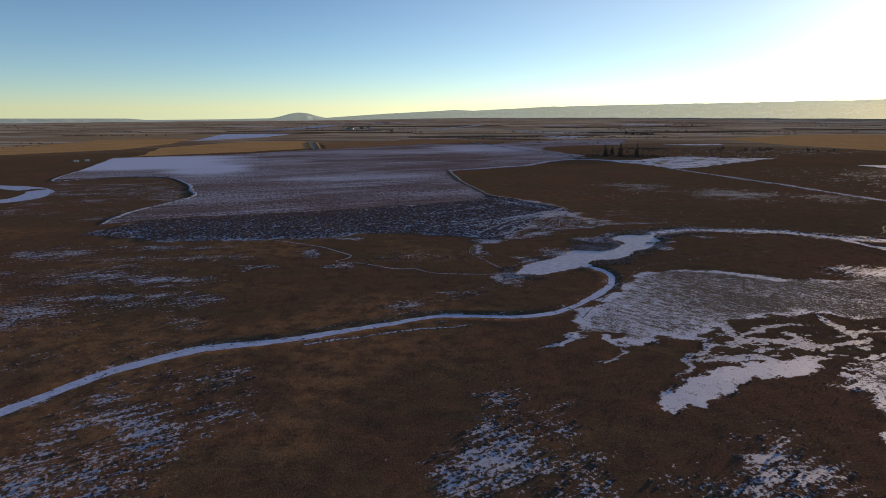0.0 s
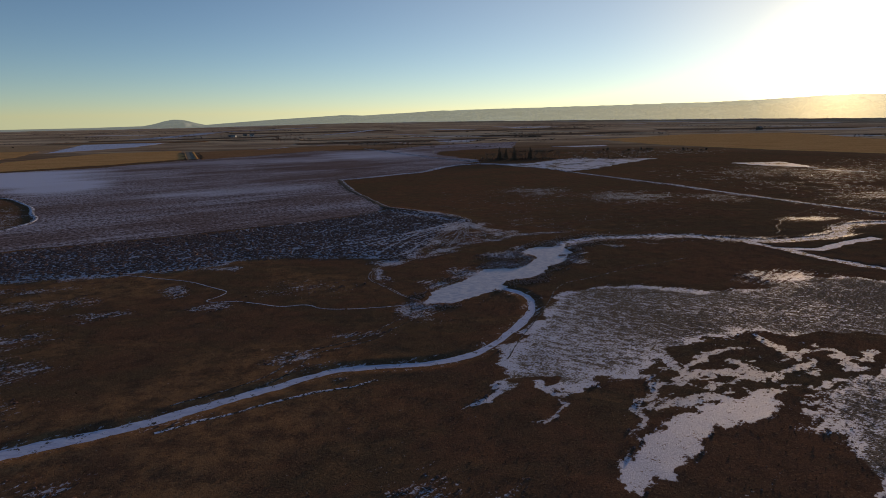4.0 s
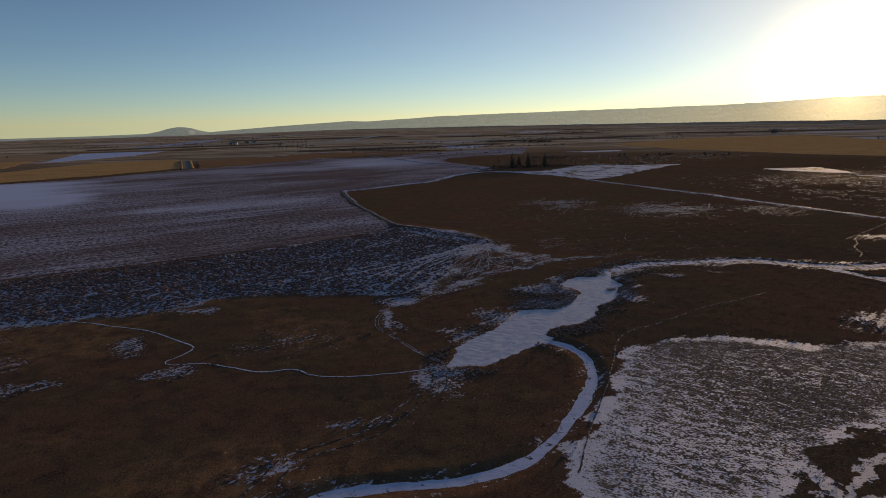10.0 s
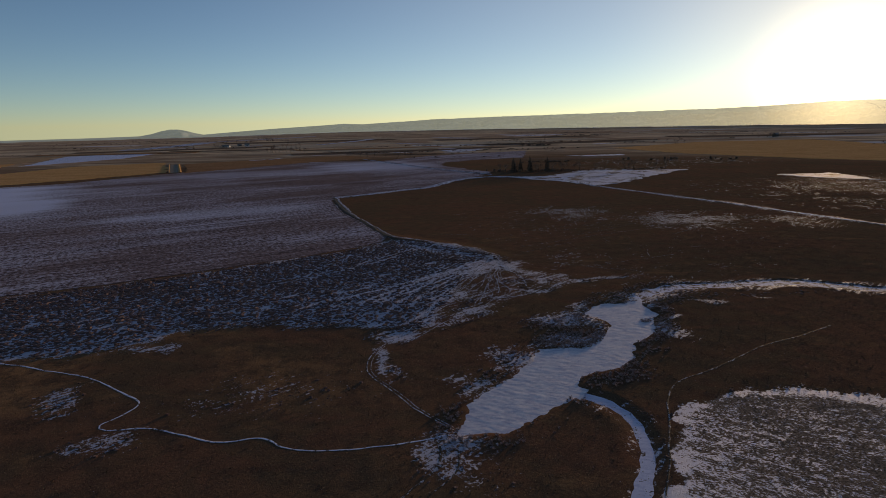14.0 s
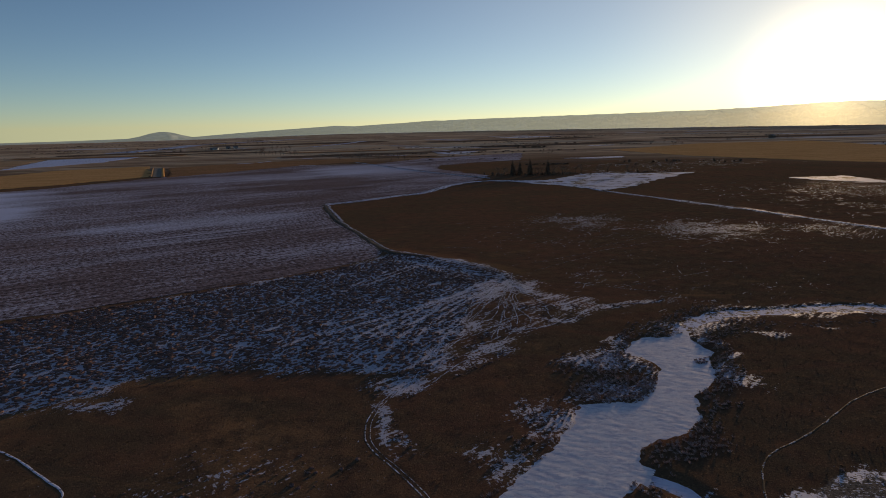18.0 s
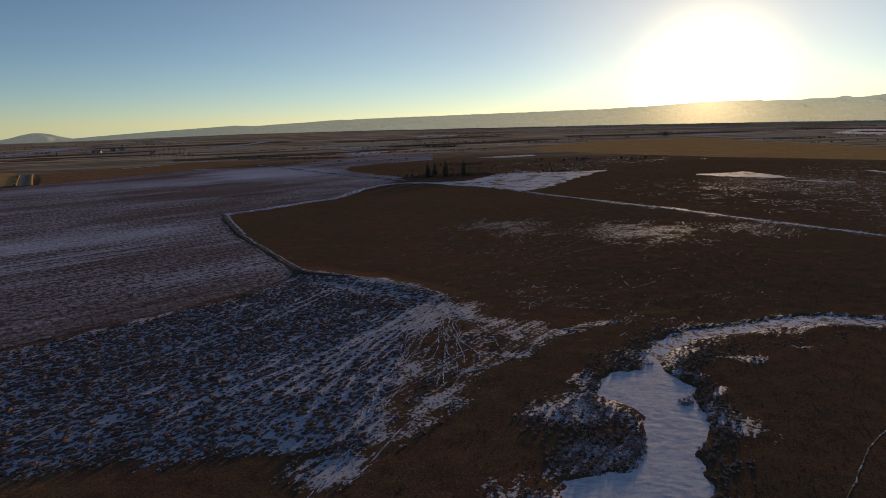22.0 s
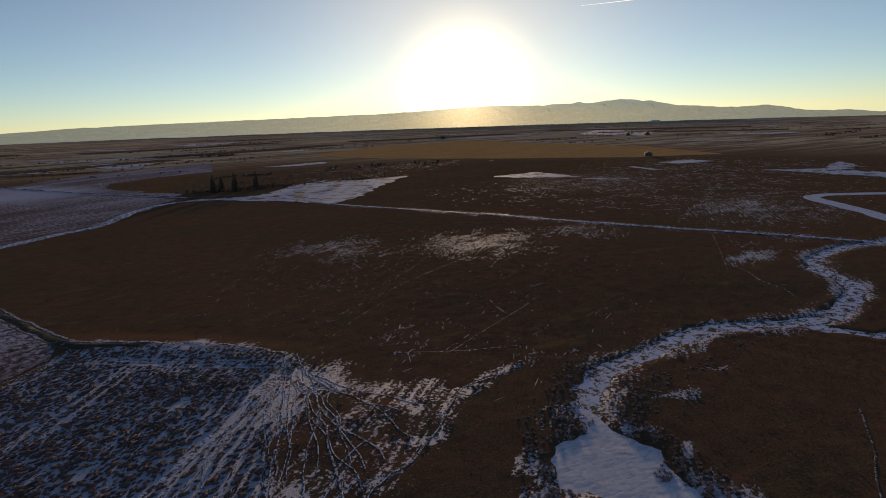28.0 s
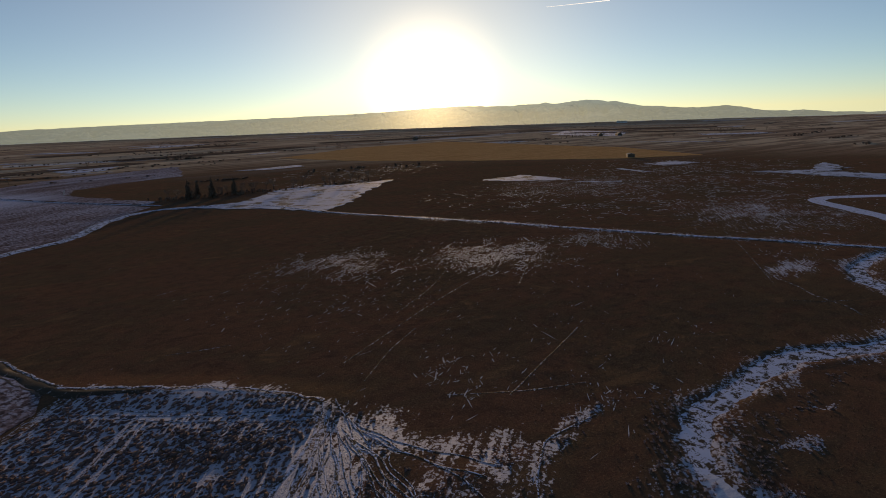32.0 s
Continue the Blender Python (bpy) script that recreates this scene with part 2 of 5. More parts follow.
def field_material(name, low, high, turn, dusting=0.0, row=0.9, swaths=()):
    """A field worked in rows along one direction, some with snow lying in the furrows."""
    m, nt, bsdf = nodes_of(name)
    rows = calc(nt, "ADD", calc(nt, "MULTIPLY", grain(nt, place(nt, (0.014, row * 0.5, 1), turn), 1.0, 5, 0.7), 0.5),
                calc(nt, "MULTIPLY", grain(nt, place(nt, (0.7, row * 0.6, 1), turn), 1.0, 4, 0.65), 0.5))
    broad = grain(nt, place(nt, (0.006, 0.035, 1), turn), 1.0, 4, 0.55)
    clod = grain(nt, place(nt), 1.3, 5, 0.7)
    c = blend(nt, step(nt, rows, 0.40, 0.60), low, high)
    c = blend(nt, calc(nt, "MULTIPLY", step(nt, clod, 0.5, 0.75), 0.35), c, tuple(v * 0.45 for v in low))
    if dusting:
        patch = grain(nt, place(nt, (0.007, 0.013, 1), turn), 1.0, 5, 0.6)
        speck = calc(nt, "ADD", calc(nt, "MULTIPLY", grain(nt, place(nt, (0.8, 0.5, 1), turn + 3), 1.0, 4, 0.65), 1.2), calc(nt, "MULTIPLY", rows, 0.8))
        lie = calc(nt, "ADD", calc(nt, "MULTIPLY", patch, 0.9), speck)
        c = blend(nt, calc(nt, "MULTIPLY", step(nt, lie, 1.46, 1.62), dusting), c, SNOW)
        salt = grain(nt, place(nt, (0.55, 0.42, 1), turn + 2), 1.0, 3, 0.7)
        c = blend(nt, calc(nt, "MULTIPLY", step(nt, salt, 0.52, 0.60), step(nt, patch, 0.36, 0.62)), c, blend(nt, 0.5, high, SNOW))
        c = blend(nt, calc(nt, "MULTIPLY", step(nt, salt, 0.46, 0.36), 0.6), c, tuple(v * 0.55 for v in low))
    for cx, cy, rx, ry, tilt, amount in swaths:
        tc, mp, gr = (nt.nodes.new(k) for k in ("ShaderNodeTexCoord", "ShaderNodeMapping", "ShaderNodeTexGradient"))
        mp.vector_type, gr.gradient_type = "TEXTURE", "SPHERICAL"
        mp.inputs["Location"].default_value, mp.inputs["Rotation"].default_value = (cx, cy, 0), (0, 0, radians(tilt))
        mp.inputs["Scale"].default_value = (rx, ry, 1000)
        nt.links.new(tc.outputs["Object"], mp.inputs["Vector"])
        nt.links.new(mp.outputs[0], gr.inputs[0])
        lie = calc(nt, "ADD", gr.outputs["Fac"], calc(nt, "MULTIPLY", calc(nt, "SUBTRACT", calc(nt, "ADD", rows, broad), 1.0), 0.8))
        c = blend(nt, calc(nt, "MULTIPLY", step(nt, lie, 0.02, 0.55), amount), c, SNOW)
    finish(nt, bsdf, c, 1.0, 0.0)
    backlit(bsdf, 0.022)
    relief(nt, bsdf, calc(nt, "ADD", rows, clod), 0.7, 0.25)
    return m


def plain_material(name, a, b, scale=2.0, rough=0.9, spec=0.2, fuzz=0.0):
    m, nt, bsdf = nodes_of(name)
    n = grain(nt, place(nt), scale, 4, 0.65)
    info = nt.nodes.new("ShaderNodeNewGeometry")
    v = calc(nt, "ADD", calc(nt, "MULTIPLY", n, 0.7), calc(nt, "MULTIPLY", info.outputs["Random Per Island"], 0.4))
    finish(nt, bsdf, blend(nt, step(nt, v, 0.3, 0.8), a, b), rough, spec)
    backlit(bsdf, fuzz)
    return m


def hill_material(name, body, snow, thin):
    """Bare far hills with snow on the slopes; made part transparent to sky, in place of haze."""
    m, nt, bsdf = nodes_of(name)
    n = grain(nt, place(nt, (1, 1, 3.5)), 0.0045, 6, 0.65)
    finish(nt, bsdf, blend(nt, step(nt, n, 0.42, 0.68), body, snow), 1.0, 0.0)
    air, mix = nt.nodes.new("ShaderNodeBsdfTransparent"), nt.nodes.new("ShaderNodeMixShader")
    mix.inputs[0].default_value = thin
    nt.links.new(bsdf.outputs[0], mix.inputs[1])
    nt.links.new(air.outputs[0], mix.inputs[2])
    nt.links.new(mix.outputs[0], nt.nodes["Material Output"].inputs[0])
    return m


M_GROUND = ground_material()
# pond snow tinted nearly neutral, as if sunlit; SNOW stays blue
M_POND = snow_material("pond_snow", 0.0, (0.76, 0.73, 0.78), ripple_shade=0.75)
M_CREEK = snow_material("creek_snow", 0.03, ripple_shade=0.5)
M_CHANNEL = snow_material("channel_snow", 0.30, holes=0.5)
M_FAN = snow_material("fan_snow", 0.36, holes=1.4)
M_TRACK = snow_material("track_snow", 0.38, holes=1.3)
M_TRAIL = snow_material("trail_snow", 0.2, holes=0.9)
M_OLD = snow_material("old_track_snow", 0.5, (0.42, 0.41, 0.47), holes=0.8)
M_WISP = snow_material("wisp_snow", 0.2, (0.50, 0.50, 0.55))
# darker, bluer snow: a shaded look put into the tint
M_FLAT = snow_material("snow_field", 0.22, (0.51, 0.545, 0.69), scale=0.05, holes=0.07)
M_STUBBLE = field_material("ploughed_stubble", (0.080, 0.055, 0.058), (0.30, 0.215, 0.225), -22, 0.45, swaths=(
    (-290, 590, 130, 115, -70, 1.0), (-205, 520, 50, 75, 20, 0.9), (-60, 740, 220, 50, 14, 0.25), (60, 790, 90, 110, 30, 0.5), (-60, 450, 75, 24, 10, 0.25)))
M_GOLD = field_material("golden_stubble", (0.56, 0.265, 0.10), (0.74, 0.39, 0.17), 5, 0.0, 0.25)
M_RUST = field_material("rust_stubble", (0.24, 0.115, 0.062), (0.38, 0.195, 0.105), 5, 0.0, 0.25)
M_TAN = field_material("tan_stubble", (0.34, 0.21, 0.125), (0.50, 0.32, 0.19), 5, 0.0, 0.25)
M_BERM = snow_material("berm_earth", 0.74, (0.50, 0.44, 0.45), holes=0.8)
M_DITCH = plain_material("ditch_earth", (0.055, 0.042, 0.040), (0.11, 0.082, 0.075), 0.8)
M_ROAD = snow_material("road_snow", 0.3)
M_SAGE = plain_material("sagebrush", (0.120, 0.068, 0.060), (0.215, 0.125, 0.108))
M_TUSSOCK = plain_material("marsh_tussock", (0.11, 0.085, 0.065), (0.27, 0.21, 0.16), fuzz=0.015)
M_GRASS = plain_material("dry_grass", (0.065, 0.042, 0.026), (0.200, 0.120, 0.064), fuzz=0.015)
M_WILLOW = plain_material("willow_twigs", (0.28, 0.19, 0.17), (0.48, 0.35, 0.32), 0.6)
M_TWIG = plain_material("bare_twigs", (0.17, 0.115, 0.085), (0.30, 0.205, 0.15), 0.6)
M_NEEDLE = plain_material("conifer_needles", (0.115, 0.085, 0.062), (0.20, 0.148, 0.105), 0.5)
M_BARK = plain_material("bark", (0.040, 0.030, 0.022), (0.10, 0.075, 0.055), 1.0)
M_WALL = plain_material("board_wall", (0.10, 0.075, 0.055), (0.17, 0.13, 0.10), 0.8)
M_WHITE = plain_material("painted_wall", (0.55, 0.55, 0.53), (0.72, 0.71, 0.68), 0.8)
M_GREY = plain_material("weathered_wall", (0.26, 0.21, 0.18), (0.36, 0.30, 0.26), 0.8)
M_ROOF = plain_material("metal_roof", (0.16, 0.14, 0.13), (0.28, 0.25, 0.23), 0.5, 0.8, 0.1)
M_GLASS = plain_material("dark_window", (0.02, 0.025, 0.03), (0.04, 0.045, 0.05), 1.0, 0.1, 0.6)


# ---------------------------------------------------------------- arithmetic of the plan
def lattice(ix, iy, seed):
    v = (ix.astype(np.int64) * 374761393 + iy.astype(np.int64) * 668265263 + seed * 974634777) & 0xFFFFFFFF
    v = ((v ^ (v >> 13)) * 1274126177) & 0xFFFFFFFF
    return ((v ^ (v >> 16)) & 0xFFFF) / 65535.0


def value_noise(x, y, seed=0, octaves=3):
    """Smooth noise from 0 to 1 on a unit lattice."""
    total, amp, norm = 0.0, 1.0, 0.0
    for o in range(octaves):
        fx, fy = np.floor(x), np.floor(y)
        u, v = x - fx, y - fy
        u, v = u * u * (3 - 2 * u), v * v * (3 - 2 * v)
        s = seed + 17 * o
        top = lattice(fx, fy, s) * (1 - u) + lattice(fx + 1, fy, s) * u
        low = lattice(fx, fy + 1, s) * (1 - u) + lattice(fx + 1, fy + 1, s) * u
        total, norm = total + amp * (top * (1 - v) + low * v), norm + amp
        x, y, amp = x * 2.03 + 11.3, y * 2.03 - 7.1, amp * 0.5
    return total / norm


def smooth(v, lo, hi):
    t = np.clip((v - lo) / (hi - lo), 0, 1)
    return t * t * (3 - 2 * t)


def line_distance(x, y, line):
    """Distance to a bent line."""
    best = np.full(x.shape, 1e9)
    for (ax, ay), (bx, by) in zip(line[:-1], line[1:]):
        dx, dy = bx - ax, by - ay
        t = np.clip(((x - ax) * dx + (y - ay) * dy) / (dx * dx + dy * dy + 1e-9), 0, 1)
        best = np.minimum(best, np.hypot(x - ax - t * dx, y - ay - t * dy))
    return best


def area_distance(x, y, ring):
    """Distance to an area's edge, negative inside."""
    inside = np.zeros(x.shape, bool)
    for (ax, ay), (bx, by) in zip(ring, ring[1:] + ring[:1]):
        if ay != by:
            inside ^= ((ay > y) != (by > y)) & (x < (bx - ax) * (y - ay) / (by - ay) + ax)
    d = line_distance(x, y, ring + ring[:1])
    return np.where(inside, -d, d)


def curve_through(points, pace=1.0):
    """A smooth line through a few places, in even steps."""
    pts = [points[0]] + list(points) + [points[-1]]
    out = []
    for p0, p1, p2, p3 in zip(pts, pts[1:], pts[2:], pts[3:]):
        n = max(2, int(math.hypot(p2[0] - p1[0], p2[1] - p1[1]) / pace))
        for i in range(n):
            t = i / n
            out.append(tuple(0.5 * (2 * b + (c - a) * t + (2 * a - 5 * b + 4 * c - d) * t * t + (3 * b - a - 3 * c + d) * t ** 3)
                             for a, b, c, d in zip(p0, p1, p2, p3)))
    return out + [tuple(points[-1])]


# the plan: waters, trails, areas
POND = [(24, 177.4), (30, 176.5), (32.5, 176.5), (37.7, 181), (43.5, 184), (48.9, 189.5), (51.5, 193.6), (58.4, 196.2), (63.3, 197.8), (67.4, 201.7),
        (70.5, 207.5), (74, 210), (78, 212.6), (81.9, 217.7), (84, 223), (86.5, 225), (86.5, 231), (88, 236), (82, 234.5), (76.5, 235.7), (69, 228.5),
        (70.5, 224), (71, 220.8), (69.3, 216.7), (65.2, 211), (60.2, 207.2), (54.7, 207.8), (49.4, 209), (45.5, 203.1), (39.2, 197.4), (33.7, 191.8), (27.4, 186.5)]
CREEK = [(-230, -20), (-120, 55), (-90, 77), (-76, 91.5), (-71, 100), (-65, 108.5), (-54.5, 117.5), (-45, 121.5), (-40, 122.3), (-35, 124), (-23, 129.4),
         (-10.5, 135), (-4.7, 138), (1.3, 139.7), (9.5, 139.2), (18, 138.5), (25.7, 140), (33.8, 144.8), (40.3, 152.1), (47.2, 160.6), (52.3, 170.5), (53.3, 178), (51, 184.5), (46, 190)]
CHANNEL = [(84, 233), (88, 237.5), (95, 242), (105, 246), (118, 244.8), (131, 243.4), (142, 241.5), (150, 237), (158, 230.5), (168, 225), (183, 224),
           (197, 226), (208, 231), (215, 239), (226, 244), (240, 246), (262, 242), (285, 230)]
BRANCH = [(160, 224), (164, 211), (167, 198), (172, 184), (181, 174), (200, 160)]
SPUR_POOL = [(164, 212), (177, 208), (190, 213), (203, 217), (214, 219)]
OXBOW = [(470, 215), (445, 245), (413, 280), (396, 293), (380, 288), (353, 262), (330, 244), (300, 220)]
RIVER = [(-350, 412), (-306, 398), (-281, 391), (-262, 380), (-252, 366), (-246, 350), (-248, 335), (-262, 322), (-300, 312), (-350, 306)]
S_TRAIL = [(-130, 236), (-103, 231.6), (-87, 231.2), (-70, 228.7), (-58.4, 223), (-45, 215), (-36, 206), (-31.5, 201), (-33.5, 196.3), (-35.8, 193.6),
           (-33.9, 191.4), (-26.7, 190.3), (-14.8, 183.5), (-7.9, 183.3), (-3.6, 179), (4.6, 176.5), (13, 176.4), (22, 177.5)]
SAGE_TRAIL = [(24, 178), (18.5, 187), (15.6, 194.2), (13, 200), (11.4, 204), (11, 208.3), (13.1, 215.7), (16.2, 220.6), (19, 223), (25, 232), (36, 252), (50, 280), (64, 300)]
LOW_TRAIL = [(20, 175), (18.5, 169), (11.6, 162), (6.3, 156), (-0.8, 152.6), (-7.4, 150), (-11, 143.5), (-14.5, 138.6), (-20, 135), (-30, 130)]
BANK_TRAIL = [(35, 136.5), (42, 148), (52, 162.5), (58.6, 173.5), (63, 181), (67, 185.6), (70.6, 187.9), (77, 189.8), (87, 194.4), (97.6, 199.2), (105, 201), (114, 204), (122, 207)]
SIDE_TRAIL = [(-30, 120.5), (-23.8, 123), (-17.8, 124.8), (-11.4, 127.6), (-4.4, 129.8), (3, 131), (7.5, 132.8)]
BERM = [(6, 501), (9, 465), (13, 429), (22, 386), (30, 347), (43, 332), (57, 315), (64, 300)]
BERM_FAR = [(6, 501), (30, 512), (55, 529), (81, 545), (108, 586), (139, 610), (168, 602), (196, 572), (204, 508)]
ROAD = [(204, 506), (227, 420), (243, 358), (255, 308), (266, 268), (273, 236), (282, 190), (290, 120), (296, 20), (300, -150)]
SAGE = [(-138, 272), (-98, 284), (-68, 292), (-34, 305), (-15, 313), (6, 323), (25, 336), (34, 345), (45, 330), (60, 314), (66, 299),
        (69, 278), (80, 261), (62, 251), (39, 234), (24, 222), (13, 232), (-12, 238), (-35, 238), (-46, 229), (-72, 228), (-115, 226), (-150, 240)]
MARSH = [(24.5, 118.5), (29, 121), (32.5, 131), (33, 137), (43, 149), (53, 163), (59, 173), (64, 179.5), (78, 181), (90, 178.5), (101, 171.5), (117, 170.5), (137, 176),
         (152, 175.5), (190, 150), (180, 125), (150, 120), (120, 128), (108, 131), (99, 134), (97, 137.5), (91.5, 139.5), (84, 137), (78, 134.5), (70.5, 129), (64, 127.5),
         (57, 121), (49.5, 123.5), (44, 119.5), (39, 121), (36, 124.5), (31, 122)]
SNOW_MASS = [(72.6, 101), (78.7, 98.6), (74, 90.6), (71, 83), (67, 78), (64.4, 73), (64, 55), (110, 50), (140, 80), (150, 112), (118, 118), (99.5, 116.6), (87, 110)]
STRANDS = [(47, 104), (53, 112), (64, 124), (78, 133), (95, 134), (108, 126), (122, 128), (160, 128), (150, 90), (118, 104), (96, 109), (84, 103), (74, 99), (74, 108), (61, 109)]
# narrow threads of snow between the marsh and the drifts south of it
THREADS = ((1.3, [(66.8, 130), (67.2, 123.4), (63.2, 119.3), (57.9, 117.5), (52.8, 113.4), (49.8, 106.6)]), (1.0, [(63.2, 119.3), (66, 116), (72.5, 116.5), (76, 117.3)]),
           (1.4, [(67.2, 123.4), (74.3, 128.6), (85, 131.3)]), (0.9, [(62.8, 113), (57.3, 111), (53, 110.3)]), (1.8, [(94, 137.6), (93.2, 129.6), (93.4, 124.8), (100, 125.8)]),
           (1.6, [(81, 118.7), (89, 120), (96, 122)]), (1.5, [(37, 125.4), (38, 120.6), (40, 118.5), (43.7, 120.3)]), (0.7, [(40, 118.5), (37.2, 113.4), (35, 110.6), (31.7, 109.8)]),
           (1.2, [(30.6, 125.7), (26.3, 119.4), (24.3, 119)]))
FAN_GROUND = [(61, 293), (30, 238), (22, 222), (40, 233), (64, 252), (80, 262), (70, 276)]
TONGUE = [(36.4, 91.2), (39, 89.3), (41, 91.7), (45.6, 91.1), (49, 94), (54, 98.3), (57, 102.5), (62, 104), (65.7, 102.4), (73, 105.3), (76, 109.5), (75, 111.4),
          (67.6, 110.6), (61, 110), (56, 107.5), (50, 104), (46, 100.7), (42, 97.3), (38.5, 94.2)]
# rough ground where low brush holds the snow
SCRUB = ([(7.6, 103), (16, 101), (15.7, 92.4), (25, 94), (24, 83), (27, 78), (23, 60), (-1, 60), (1, 79), (4.6, 87)],
         [(35, 74), (43.5, 77), (51, 85), (59.6, 90), (55.3, 80), (58.3, 74), (60, 58), (31, 58)],
         [(-36, 111), (-50, 112), (-63, 104), (-64, 93), (-69, 82), (-110, 70), (-110, 50), (-37, 50), (-39, 80), (-28.4, 89)])
BRUSH_NOTCH = [(-156, 268), (-150, 347), (-180, 410), (-214, 452), (-255, 452), (-284, 430), (-256, 376), (-238, 320), (-215, 260)]
BRUSH_WEST = [(-70, 220), (-60, 160), (-52, 126), (-70, 110), (-95, 100), (-200, 150), (-190, 224)]
STUBBLE = [(-153, 260), (-138, 274), (-98, 286), (-68, 294), (-34, 307), (-15, 315), (6, 325), (25, 338), (28, 347), (20, 386), (11, 429),
           (4, 500), (30, 515), (55, 532), (80, 548), (106, 590), (136, 616), (148, 632), (129, 689), (98, 772), (66, 884), (40, 906), (-42, 893), (-161, 784),
           (-240, 690), (-356, 644), (-313, 520), (-288, 440), (-255, 459), (-213, 459), (-178, 415), (-149, 349), (-157, 297)]
ICE_MEADOW = [(150, 606), (168, 603), (193, 596), (215, 610), (243, 636), (283, 650), (298, 624), (352, 616), (300, 580), (252, 540), (229, 521),
              (204, 509), (187, 552), (165, 597)]

WATER = -0.22
POND_LINE = curve_through(POND + POND[:1], 3)[:-1]
CREEK_LINE, CHANNEL_LINE = curve_through(CREEK, 3), curve_through(CHANNEL, 3)
BRANCH_LINE, POOL_LINE = curve_through(BRANCH, 4), curve_through(SPUR_POOL, 4)


def height(x, y):
    """How high the ground lies."""
    near = smooth(np.hypot(x - 40, y - 200), 420, 250) * smooth(area_distance(x, y, STUBBLE), -1.5, 3.0)
    rough = (value_noise(x / 45, y / 45, 3, 3) - 0.5) * 0.6 + (value_noise(x / 5, y / 5, 9, 3) - 0.5) * 0.16
    wx, wy = x + (value_noise(x / 5, y / 5, 21) - 0.5) * 2.6, y + (value_noise(x / 5, y / 5, 33) - 0.5) * 2.6
    wx, wy = wx + (value_noise(x / 2.2, y / 2.2, 5) - 0.5) * 1.8, wy + (value_noise(x / 2.2, y / 2.2, 6) - 0.5) * 1.8
    d = area_distance(wx, wy, POND_LINE)
    d = np.minimum(d, line_distance(x + (wx - x) * 0.4, y + (wy - y) * 0.4, CREEK_LINE) - 1.65 - 0.6 * value_noise(x / 13, y / 13, 8) - 0.6 * smooth(x, 0, -50))
    d = np.minimum(d, line_distance(wx, wy, CHANNEL_LINE) - 1.9 - 1.9 * value_noise(x / 9, y / 9, 24, 2) * smooth(x, 90, 104) * smooth(x, 260, 190))
    d = np.minimum(d, np.minimum(line_distance(wx, wy, BRANCH_LINE) - 1.6, line_distance(wx, wy, POOL_LINE) - 1.9))
    wet = smooth(d, 5.0, 0.5)
    rough = rough * (1 - 0.75 * smooth(area_distance(x, y, MARSH), 14, -14))
    z = rough * (1 - wet * 0.9) * near - 0.55 * smooth(d, 2.2, -2.8)
    ridge = line_distance(x, y, BERM[4:])
    sage = smooth(area_distance(x, y, SAGE), 2, -20)
    z = z + near * (0.5 * smooth(ridge, 9, 0) + 0.35 * sage)
    dip = smooth(np.hypot(x, y), 1800, 4600) * smooth(np.degrees(np.arctan2(x, y)), 4, -14)
    return z - 16.0 * dip


